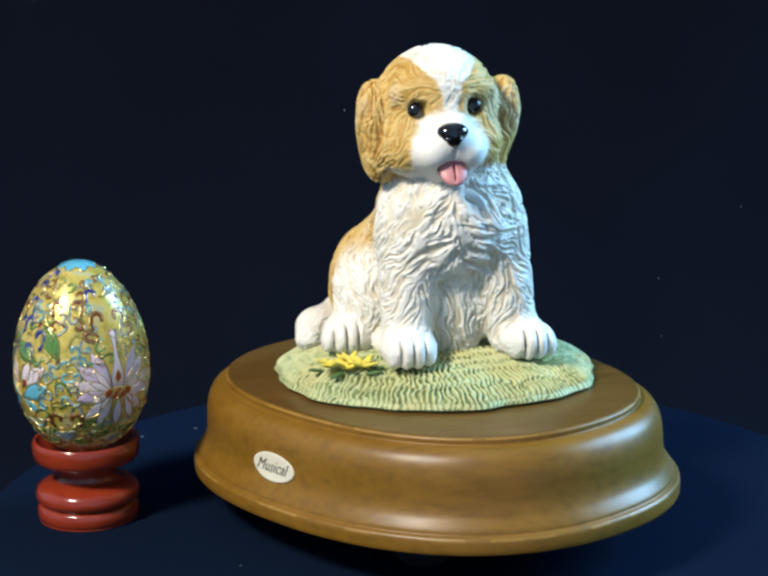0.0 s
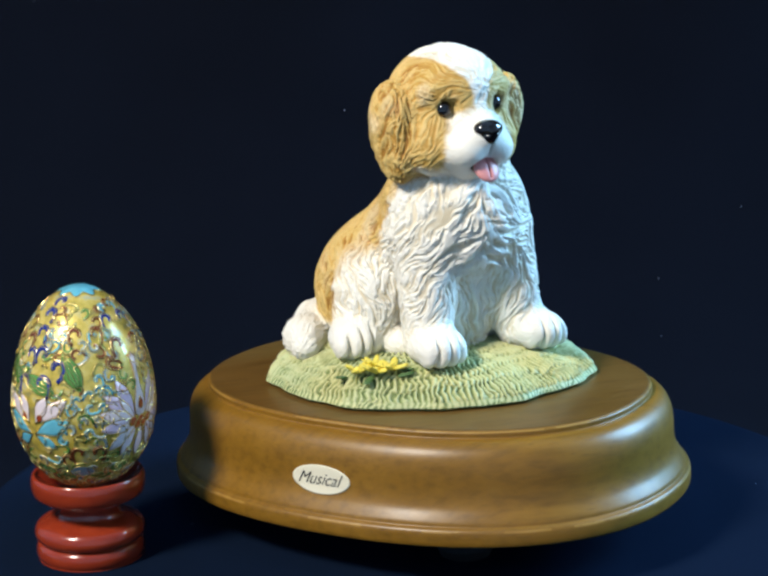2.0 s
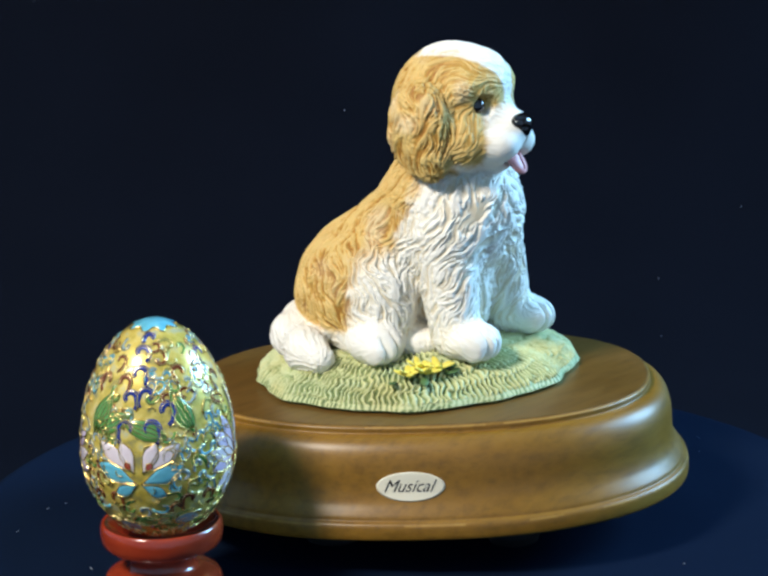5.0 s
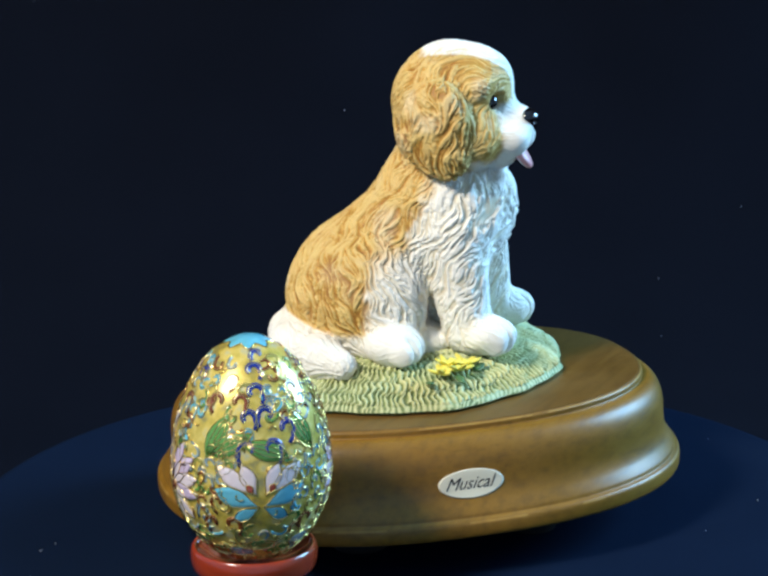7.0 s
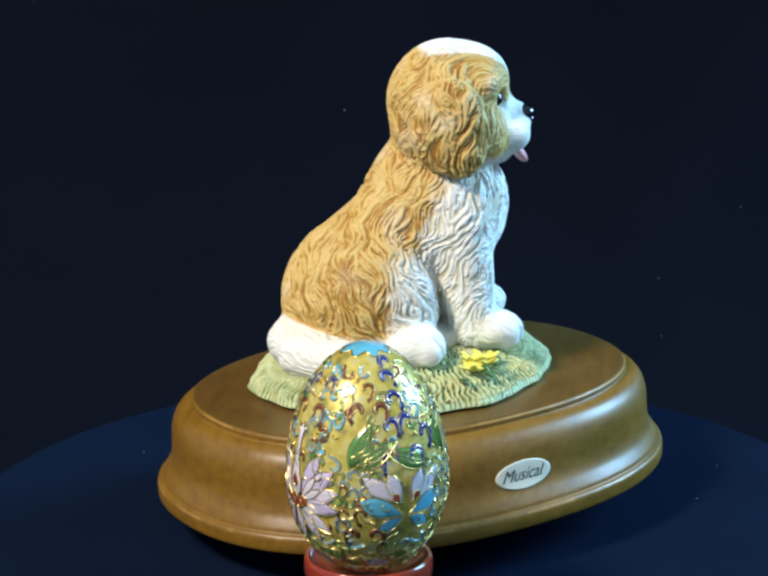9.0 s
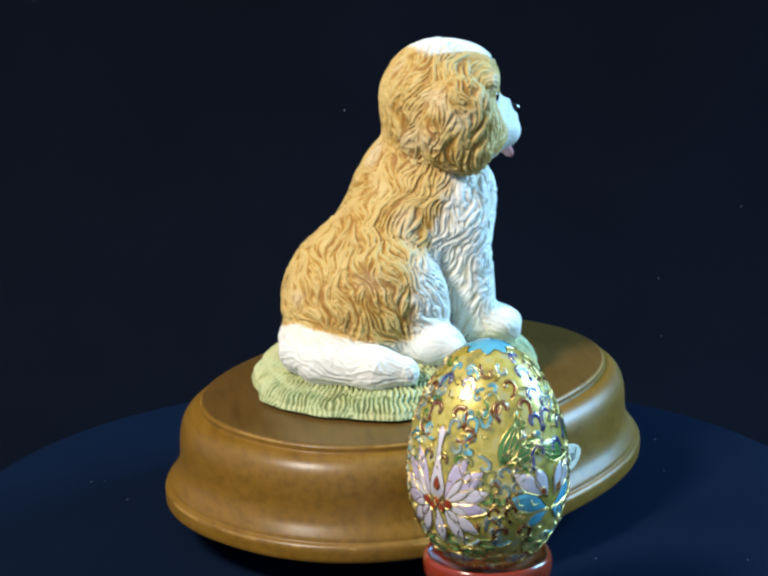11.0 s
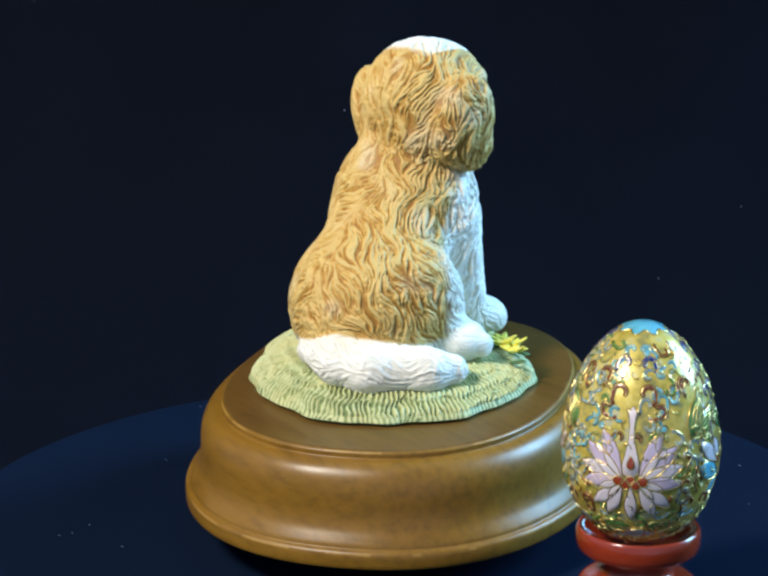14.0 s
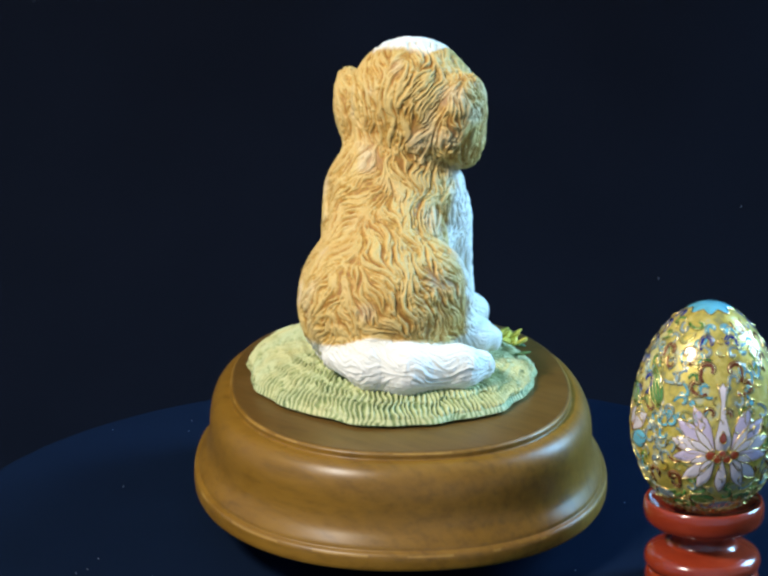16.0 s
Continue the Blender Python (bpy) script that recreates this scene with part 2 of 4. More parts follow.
# ---- turntable ----
def turntable():
    t = thing("turntable", "round turntable covered with navy felt, slowly turning", "turntable", pose(0, 0, 0))
    R, cx, cy = 0.1330, 0.0045, 0.0025
    edge = rounded([(R - 0.004, -0.006), (R - 0.0005, -0.0045), (R, -0.0028), (R - 0.0006, -0.0010), (R - 0.0022, 0.0)], 4)
    top = lathe([(0, -0.006), *edge, (R - 0.004, 0.0), (0.06, 0.0), (0, 0.0)], 160)
    bmesh.ops.translate(top, verts=top.verts, vec=(cx, cy, 0))
    part("platter", top, M_NAVY, t, "navy felt-covered round platter")
    part("pedestal", lathe([(0, TABLE_Z), (0.075, TABLE_Z), (0.078, TABLE_Z + 0.004), (0.070, -0.012), (0.070, -0.006), (0, -0.006)], 64), M_RUBBER, t, "black plastic pedestal", smooth=False)
    rng = random.Random(11)
    bm = bmesh.new()
    for _ in range(20):
        a, r = rng.uniform(0, 2 * math.pi), 0.124 * math.sqrt(rng.uniform(0.25, 1))
        fleck(bm, cx + r * math.cos(a), cy + r * math.sin(a), 0.00025, rng.choice((0.0003, 0.0004, 0.0006, 0.0010)), rng)
    tagged(part("lint", bm, M_LINT, t, "pale specks of lint"), kind="stuff")
    return t


TURNTABLE = turntable()

# ---- wooden musical base: oval plan, moulded side ----
BASE_XY, BASE_TURN, BASE_N = (0.0054, -0.00056), radians(-48.4), 2.28
BASE_TILT = Matrix.Rotation(math.atan(-0.016), 4, "X") @ Matrix.Rotation(math.atan(-0.026), 4, "Y")
BASE_POSE = Matrix.Translation((*BASE_XY, 0)) @ BASE_TILT
TOP_A, TOP_B, DROP = 66.1, 48.9, 0.5
# (offset outwards from the top's edge, height), mm
SIDE = [(10.2, 13.2), (10.9, 13.8), (10.95, 16.6), (10.6, 17.7), (9.9, 18.2), (9.5, 18.5), (9.3, 19.3), (8.4, 20.8), (7.3, 22.6), (6.6, 24.8), (6.3, 27.5), (6.2, 30.5), (5.9, 33.4), (5.1, 35.9), (3.8, 37.8), (2.2, 38.9), (0.9, 39.3), (0.25, 39.5), (0.1, 39.9), (0.1, 40.9), (-0.5, 41.4)]
SIDE = [(o, z - DROP) for o, z in SIDE]


def outline(offset, count=220):
    """Points and outward normals of the base's plan, mm, about its own centre."""
    pts = []
    for k in range(count):
        c, s = math.cos(2 * math.pi * k / count), math.sin(2 * math.pi * k / count)
        pts.append((TOP_A * math.copysign(abs(c) ** (2 / BASE_N), c), TOP_B * math.copysign(abs(s) ** (2 / BASE_N), s)))
    # even spacing along the curve
    p = np.array(pts + pts[:1])
    d = np.r_[0, np.cumsum(np.hypot(*np.diff(p, axis=0).T))]
    q = np.linspace(0, d[-1], count + 1)[:-1]
    p = np.stack([np.interp(q, d, p[:, 0]), np.interp(q, d, p[:, 1])], 1)
    t = np.roll(p, -1, 0) - np.roll(p, 1, 0)
    n = np.stack([t[:, 1], -t[:, 0]], 1) / np.hypot(*t.T)[:, None]
    for _ in range(3):
        n = (np.roll(n, 1, 0) + 2 * n + np.roll(n, -1, 0)) / 4
    n /= np.hypot(*n.T)[:, None]
    p = p + n * offset
    c, s = math.cos(BASE_TURN), math.sin(BASE_TURN)
    rot = np.array([[c, s], [-s, c]])
    return p @ rot, n @ rot


def side_offset(z):
    zs = [v for _, v in SIDE]
    return float(np.interp(z, zs, [o for o, _ in SIDE]))


def base():
    b = thing("musical_base", "oval walnut-stained wooden musical box base with worn moulded edges", "music box", BASE_POSE)
    fine = []
    for o, z in rounded(SIDE, 3):
        fine.append((o, z))
    count = 220
    bm = bmesh.new()
    rings = []
    for o, z in fine:
        p, _ = outline(o, count)
        rings.append([bm.verts.new((x * MM, y * MM, z * MM)) for x, y in p])
    for a, c in zip(rings, rings[1:]):
        for k in range(count):
            j = (k + 1) % count
            bm.faces.new((a[k], a[j], c[j], c[k]))
    bm.faces.new(rings[0][::-1])
    # finish rubbed thin along the sharp edges, in stretches
    for f in bm.faces:
        c = f.calc_center_median()
        worn = noise.noise(c * 90.0) > -0.05
        if worn and (40.25 < c.z / MM < 40.8 or 16.6 < c.z / MM < 17.25):
            f.material_index = 1
    part("body", bm, [M_WOOD, M_WOODEDGE], b, "walnut-stained moulded wooden body")
    # top panel, its edge a little proud
    bm = bmesh.new()
    rings = []
    for o, z in ((-0.5, 40.9), (-0.7, 41.05), (-1.2, 41.1)):
        p, _ = outline(o, count)
        rings.append([bm.verts.new((x * MM, y * MM, z * MM)) for x, y in p])
    for a, c in zip(rings, rings[1:]):
        for k in range(count):
            j = (k + 1) % count
            bm.faces.new((a[k], a[j], c[j], c[k]))
    bm.faces.new(rings[-1])
    part("top_panel", bm, M_WOODTOP, b, "dark matt wooden top panel")
    # feet, set well in
    for k in range(4):
        a = BASE_TURN + math.pi / 4 + k * math.pi / 2
        bm = lathe([(0, -0.0005), (0.007, -0.0005), (0.008, 0.002), (0.0085, 0.0134), (0, 0.0134)], 32)
        bmesh.ops.translate(bm, verts=bm.verts, vec=(0.036 * math.cos(a), 0.036 * math.sin(a), 0))
        part("foot", bm, M_RUBBER, b, "short black rubber foot", smooth=False)
    # oval paper label on the side, following the curve
    p, n = outline(side_offset(26.5), 720)
    target = 47.0 * np.array((math.cos(radians(-140.5)), math.sin(radians(-140.5))))
    mid = int(np.argmin(np.hypot(*(p - target).T)))
    step = float(np.hypot(*(p[1] - p[0])))

    def on_side(u, v, lift):
        """u along the side, v upwards, mm from the label's centre."""
        k = mid + u / step
        i = int(math.floor(k)) % 720
        f = k - math.floor(k)
        q, m = p[i] * (1 - f) + p[(i + 1) % 720] * f, n[i]
        o = side_offset(26.5 + v) - side_offset(26.5) + lift
        return ((q[0] + m[0] * o) * MM, (q[1] + m[1] * o) * MM, (26.5 + v) * MM)

    bm = bmesh.new()
    rings = []
    for rr, lift in ((1.0, 0.05), (1.0, 0.22), (0.93, 0.26), (0.6, 0.26), (0.3, 0.26)):
        rings.append([bm.verts.new(on_side(9.3 * rr * math.cos(2 * math.pi * k / 64), 3.9 * rr * math.sin(2 * math.pi * k / 64), lift)) for k in range(64)])
    for a, c in zip(rings, rings[1:]):
        for k in range(64):
            j = (k + 1) % 64
            bm.faces.new((a[k], a[j], c[j], c[k]))
    mid_v = bm.verts.new(on_side(0, 0, 0.26))
    for k in range(64):
        bm.faces.new((rings[-1][k], rings[-1][(k + 1) % 64], mid_v))
    lab = part("label", bm, M_PAPER, b, "cream oval paper label")
    # the word on it
    cu = bpy.data.curves.new("lettering", "FONT")
    cu.body, cu.shear, cu.size, cu.align_x, cu.align_y = "Musical", 0.5, 5.0, "CENTER", "CENTER"
    cu.resolution_u = 6
    tmp = bpy.data.objects.new("lettering", cu)
    scene.collection.objects.link(tmp)
    me = bpy.data.meshes.new_from_object(tmp.evaluated_get(bpy.context.evaluated_depsgraph_get()))
    bpy.data.objects.remove(tmp)
    bm = bmesh.new()
    bm.from_mesh(me)
    bmesh.ops.triangulate(bm, faces=bm.faces)
    us = [v.co.x for v in bm.verts]
    mid_u, fit_u = (max(us) + min(us)) / 2, 14.4 / (max(us) - min(us))
    for v in bm.verts:
        v.co = Vector(on_side((v.co.x - mid_u) * fit_u, v.co.y * 0.95, 0.32))
    part("lettering", bm, M_INK, lab, "black slanted lettering", smooth=False)
    return b


BASE = base()


# ---- red egg stand ----
EGG_XY = (-0.0950, -0.0026)


TALL = 1.07


def egg_stand():
    s = thing("egg_stand", "turned red lacquered wooden egg stand", "stand", pose(*EGG_XY, 0))
    ring = [(0, 0.0), (13.0, 0.0), (14.4, 0.6), (14.9, 2.2), (14.6, 3.9), (13.9, 4.7), (13.5, 4.9)]
    part("lower_ring", lathe([(r * MM, z * TALL * MM) for r, z in rounded(ring, 5)] + [(0, 0.0049 * TALL)]), M_LACQUER, s)
    ring = [(13.3, 4.9), (14.0, 5.2), (15.0, 6.3), (15.1, 7.8), (14.3, 9.3), (12.2, 10.4), (9.6, 11.0)]
    part("upper_ring", lathe([(0, 0.0049 * TALL)] + [(r * MM, z * TALL * MM) for r, z in rounded(ring, 5)] + [(0, 0.011 * TALL)]), M_LACQUER, s)
    neck = [(9.6, 10.9), (8.6, 11.8), (8.3, 13.2), (8.5, 14.6), (9.8, 15.8), (12.0, 16.4)]
    part("neck", lathe([(0, 0.0109 * TALL)] + [(r * MM, z * TALL * MM) for r, z in rounded(neck, 5)] + [(0, 0.0164 * TALL)]), M_LACQUER, s)
    cup = [(12.0, 16.4), (14.4, 16.9), (15.3, 18.2), (15.6, 20.4), (15.4, 22.0), (14.9, 22.7), (14.2, 22.5), (13.2, 21.4), (9.0, 19.3), (0.1, 18.2)]
    part("cup", lathe([(0, 0.0164 * TALL)] + [(r * MM, z * TALL * MM) for r, z in rounded(cup, 5)] + [(0, 0.0182 * TALL)]), M_LACQUER, s)
    return s


STAND = egg_stand()

# ---- cloisonne egg ----
EGG_LOW, EGG_HIGH, EGG_R = 20.6, 76.7, 19.25


def egg_curve():
    """Meridian of the egg: rows of (arc length, radius, z) in mm, bottom to top."""
    rows, total = [], 0.0
    for k in range(241):
        a = -math.pi / 2 + math.pi * k / 240
        mid = EGG_LOW + 0.425 * (EGG_HIGH - EGG_LOW)
        h = (EGG_HIGH - mid) if a > 0 else (mid - EGG_LOW)
        z = mid + h * math.sin(a)
        r = EGG_R * math.cos(a) ** (1.06 if a > 0 else 0.98) if k not in (0, 240) else 0.0
        if rows:
            total += math.hypot(r - rows[-1][1], z - rows[-1][2])
        rows.append((total, r, z))
    return np.array(rows)


CURVE = egg_curve()


def egg_at(deg, z, x=0.0, y=0.0, lift=0.0):
    """A point of the egg's surface and its normal: from a place (angle, height in mm), x mm round and y mm up along the surface."""
    s = float(np.interp(z, CURVE[:, 2], CURVE[:, 0])) + y
    s = min(max(s, 0.05), CURVE[-1, 0] - 0.05)
    r0 = max(float(np.interp(z, CURVE[:, 2], CURVE[:, 1])), 2.0)
    r = float(np.interp(s, CURVE[:, 0], CURVE[:, 1]))
    zz = float(np.interp(s, CURVE[:, 0], CURVE[:, 2]))
    ds = 0.6
    dr = float(np.interp(s + ds, CURVE[:, 0], CURVE[:, 1]) - np.interp(s - ds, CURVE[:, 0], CURVE[:, 1]))
    dz = float(np.interp(s + ds, CURVE[:, 0], CURVE[:, 2]) - np.interp(s - ds, CURVE[:, 0], CURVE[:, 2]))
    ln = math.hypot(dr, dz)
    a = radians(deg) + x / (0.5 * (r0 + max(r, 2.0)))
    nr, nz = dz / ln, -dr / ln
    n = Vector((nr * math.cos(a), nr * math.sin(a), nz))
    return Vector((r * math.cos(a), r * math.sin(a), zz)) * MM + n * lift * MM, n


def patch(bm, deg, z, shape, lift=0.35):
    """A raised enamel cell: an outline in mm about a place, domed a little."""
    cx, cy = sum(p[0] for p in shape) / len(shape), sum(p[1] for p in shape) / len(shape)
    rings = []
    for scale, up in ((1.0, 0.02), (0.97, lift * 0.45), (0.6, lift * 0.5)):
        rings.append([bm.verts.new(egg_at(deg, z, cx + (x - cx) * scale, cy + (y - cy) * scale, up)[0]) for x, y in shape])
    for a, b in zip(rings, rings[1:]):
        for k in range(len(shape)):
            j = (k + 1) % len(shape)
            bm.faces.new((a[k], a[j], b[j], b[k]))
    top = bm.verts.new(egg_at(deg, z, cx, cy, lift * 0.5)[0])
    for k in range(len(shape)):
        bm.faces.new((rings[-1][k], rings[-1][(k + 1) % len(shape)], top))


def wire(bm, deg, z, path, r=0.16, lift=0.4, flat=1.0, taper=0.0, sides=6):
    got = [egg_at(deg, z, x, y, lift) for x, y in path]
    tube(bm, [g[0] for g in got], r * MM, sides, flat, [g[1] for g in got], taper)


def turned(shape, deg, dx=0.0, dy=0.0, scale=1.0, flip=1):
    c, s = math.cos(radians(deg)), math.sin(radians(deg))
    return [(dx + scale * (c * x * flip - s * y), dy + scale * (s * x * flip + c * y)) for x, y in shape]


def petal_shape(length, width, n=16, tip=0.6):
    """Points up from its root; tip: how far out its widest place lies."""
    out = []
    for k in range(n):
        t = 2 * math.pi * k / n
        y = 0.5 - 0.5 * math.cos(t)
        w = math.sin(math.pi * y ** (math.log(0.5) / math.log(tip)))
        out.append((math.copysign(w * width / 2, math.sin(t)) if abs(math.sin(t)) > 1e-6 else 0.0, y * length))
    return out


def hook(size, turn=1.35):
    """A comma-like scroll: a stem that curls over into a spiral."""
    out = []
    for k in range(15):
        t = k / 14
        a = math.pi * (-0.15 + turn * 1.0 * t)
        r = size * (0.62 - 0.30 * t)
        out.append((r * math.cos(a), r * math.sin(a)))
    foot = (out[0][0] * 0.6 - size * 0.05, out[0][1] - size * 0.75)
    return [foot, ((foot[0] + out[0][0]) / 2 + size * 0.12, (foot[1] + out[0][1]) / 2), *out]


def cloisonne_egg():
    e = thing("cloisonne_egg", "gilt cloisonne enamel egg with lotus flowers and scrolls", "egg", pose(*EGG_XY, 0, 0, 0, 7.0))
    shell = lathe([(0, CURVE[0, 2] * MM)] + [(r * MM, z * MM) for _, r, z in CURVE[2:-2:3]] + [(0, CURVE[-1, 2] * MM)], 96)
    part("shell", shell, M_SHELL, e, "gilt ground with mottled yellow enamel")
    rng = random.Random(7)

    def cell(name, deg, z, shape, mat, parent, rim=True, lift=0.35, label=""):
        bm = bmesh.new()
        patch(bm, deg, z, shape, lift)
        ob = part(name, bm, mat, parent, label)
        if rim:
            bm = bmesh.new()
            wire(bm, deg, z, [*shape, shape[0]], 0.13, lift * 0.42, sides=5)
            part("gilt_rim", bm, M_GOLDWIRE, ob)
        return ob

    def scroll(deg, z, size, mat, rot=0.0, flip=1, dx=0.0, dy=0.0, thick=0.62):
        path = turned(hook(size), rot, dx, dy, 1.0, flip)
        bm = bmesh.new()
        wire(bm, deg, z, path, thick, 0.05, 0.22, 0.25)
        ob = part("scroll", bm, mat, e)
        bm = bmesh.new()
        wire(bm, deg, z, turned(hook(size * 1.16), rot, dx, dy, 1.0, flip), 0.14, 0.12, sides=5)
        part("gilt_rim", bm, M_GOLDWIRE, ob)

    # turquoise cap with a scalloped edge
    cap = bmesh.new()
    rings = []
    for s_up in (0.35, 0.3):
        rings.append([cap.verts.new(egg_at(360 * k / 48, 75.2 + 0.45 * math.cos(8 * 2 * math.pi * k / 48), 0, 0, s_up - 0.3)[0]) for k in range(48)])
    rings.append([cap.verts.new(egg_at(360 * k / 48, 75.6 + 0.3 * math.cos(8 * 2 * math.pi * k / 48), 0, 0, 0.35)[0]) for k in range(48)])
    rings.append([cap.verts.new(egg_at(360 * k / 48, 76.45, 0, 0, 0.35)[0]) for k in range(48)])
    for a, b in zip(rings[1:], rings[2:]):
        for k in range(48):
            cap.faces.new((a[k], a[(k + 1) % 48], b[(k + 1) % 48], b[k]))
    cap.faces.new(rings[-1])
    part("cap", cap, E_TEAL, e, "turquoise enamel cap")
    bm = bmesh.new()
    got = [egg_at(360 * k / 48, 75.2 + 0.45 * math.cos(8 * 2 * math.pi * k / 48), 0, 0, 0.1) for k in range(49)]
    tube(bm, [g[0] for g in got], 0.18 * MM, 5, 1.0, [g[1] for g in got])
    part("gilt_rim", bm, M_GOLDWIRE, e)

    for half in (0, 180):
        # large lotus: fan of lilac and white petals round a russet heart
        d, z = -56 + half, 42.0
        f = tagged(new("lotus_flower"), "lilac and white lotus with a russet heart")
        f.parent = e
        fan = [(98, 11.0, 3.6), (74, 11.8, 3.9), (50, 12.8, 4.2), (26, 13.2, 3.8), (128, 10.6, 3.4), (154, 10.0, 3.2), (180, 10.4, 3.2)]
        for rot, ln, wd in fan:
            for flip in ((1, -1) if rot < 180 else (1,)):
                cell("petal", d, z, turned(petal_shape(ln, wd), -rot * flip, 1.6 * flip * (rot < 170), 0.6 if rot < 100 else -0.4), E_LILAC if rot in (98, 50, 26, 158) else E_WHITE, f, lift=0.3 + 0.002 * rot)
        for rot, ln, wd in ((112, 6.8, 2.0), (62, 7.4, 2.0), (38, 8.2, 1.9), (142, 6.2, 1.8)):
            for flip in (1, -1):
                cell("petal", d, z, turned(petal_shape(ln, wd), -rot * flip, 1.7 * flip, 0.4), E_WHITE, f, lift=0.62)
        stalk = [(0.9, 16.5), (0.55, 13.5), (0.75, 10.0), (1.45, 7.0), (2.1, 4.2), (1.8, 1.9), (0, 0.9)]
        stalk = [(-1.6, 18.2), (-0.7, 17.3), (0, 18.6), (0.7, 17.3), (1.6, 18.2)] + stalk + [(-x, y) for x, y in stalk[-2::-1]]
        cell("stamen", d, z, stalk, E_WHITE, f, lift=0.75)
        cell("drop", d, z, turned(petal_shape(3.4, 1.9, 12, 0.35), 0, 0, 3.2), E_RED, f, lift=1.0)
        for dx, dy, r in ((-2.9, 0.2, 1.25), (-1.2, -0.7, 1.2), (1.2, -0.7, 1.2), (2.9, 0.2, 1.25), (0, 0.5, 1.1)):
            cell("seed", d, z, [(dx + r * math.cos(a * math.pi / 5), dy + r * math.sin(a * math.pi / 5)) for a in range(10)], E_RED, f, lift=0.9)
        # russet scrolls above it
        for flip in (1, -1):
            scroll(d, 63.0, 3.3, E_BROWN, 10 * flip, flip, 3.2 * flip, 0.0, thick=0.7)
            scroll(d, 58.5, 2.9, E_BROWN, -70 * flip, flip, 6.4 * flip, 0.5, thick=0.7)
            scroll(d, 69.0, 2.7, E_BLUE, 20 * flip, flip, 2.9 * flip, 0.4, thick=0.7)
            scroll(d, 72.0, 1.7, E_TEAL, 0, flip, 1.7 * flip, 0.2)
            cell("dot", d, 55.0, [(7.6 * flip + 0.9 * math.cos(a * math.pi / 5), 0.9 * math.sin(a * math.pi / 5)) for a in range(10)], E_TEAL, e)
        # leaves to each side
        for dd, zz, rot, flip in ((-107, 57.0, 24, 1), (-10, 56.5, -24, -1), (-189, 57.0, -62, 1), (-128, 56.5, 70, -1)):
            lf = cell("leaf", dd + half, zz, turned(petal_shape(12.0, 5.0, 18, 0.45), rot, 0, -5.0), E_GREEN, e, lift=0.4)
            for off in (-0.9, 0.0, 0.9):
                bm = bmesh.new()
                wire(bm, dd + half, zz, turned([(off * 0.4, 1.0), (off * 1.3, 4.2), (off * 1.2, 7.5), (off * 0.3, 10.4)], rot, 0, -5.0), 0.12, 0.24, sides=5)
                part("gilt_vein", bm, M_GOLDWIRE, lf)
        # turquoise lotus with pink-white upper petals
        d, z = -150 + half, 42.5
        f = tagged(new("lotus_flower"), "turquoise and pale pink lotus")
        f.parent = e
        for flip in (1, -1):
            cell("petal", d, z, turned(petal_shape(11.6, 5.0), -68 * flip, 0.4 * flip, -2.4), E_TEAL, f, lift=0.4)
            cell("petal", d, z, turned(petal_shape(7.0, 3.4), -118 * flip, 0.5 * flip, -2.6), E_TEAL, f, lift=0.35)
            cell("petal", d, z, turned(petal_shape(11.4, 4.2), -52 * flip, 1.4 * flip, 0.6), E_WHITE, f, lift=0.45)
            cell("petal", d, z, turned(petal_shape(8.4, 3.8), -24 * flip, 1.0 * flip, 0.4), E_WHITE, f, lift=0.5)
            cell("seed", d, z, turned(petal_shape(2.6, 1.8, 10), -30 * flip, 1.9 * flip, 1.0), E_RED, f, lift=0.8)
            scroll(d, 53.4, 3.7, E_BLUE, 6 * flip, flip, 3.0 * flip, 0.4, thick=0.85)
        scroll(d, 57.4, 3.5, E_BLUE, -10, 1, 7.0, 0.8, thick=0.85)
        for zz, size, dx, flip in ((61.0, 2.5, -1.2, 1), (61.6, 2.6, 3.0, -1), (66.5, 2.7, 0.6, 1), (71.0, 2.4, 0.4, 1), (74.0, 1.7, 1.4, -1)):
            scroll(d - 4, zz, size * 1.2, E_BLUE, 14 * flip, flip, dx, 0, thick=0.75)
        # russet pairs near the foot and beside the leaves
        for dd, zz in ((-180, 35.5), (-103, 35.0), (-176, 64.5), (-100, 66.5)):
            for flip in (1, -1):
                scroll(dd + half, zz, 3.0, E_BROWN, 0, flip, 2.7 * flip, 0, thick=0.7)
        for dd, zz, m in ((-120, 48, E_GREY), (-95, 51, E_TEAL), (-172, 50, E_GREY), (-112, 64, E_GREY), (-85, 66, E_TEAL), (-28, 63, E_TEAL), (-20, 48, E_GREY), (-132, 66, E_TEAL), (-165, 57.5, E_TEAL), (-100, 44, E_GREY)):
            for flip in (1, -1):
                scroll(dd + half, zz, 1.9, m, rng.uniform(-50, 50), flip, 1.9 * flip, 0, thick=0.5)
        # fish-scale band of green cells low down
        for k in range(9):
            dd, zz = -170 + k * 20 + half, 27.0 + (k % 2) * 2.2
            cell("scale", dd, zz, [(3.2 * math.cos(a * math.pi / 7), 2.0 * math.sin(a * math.pi / 7)) for a in range(14)], E_GREEN if k % 3 else E_GREY, e)
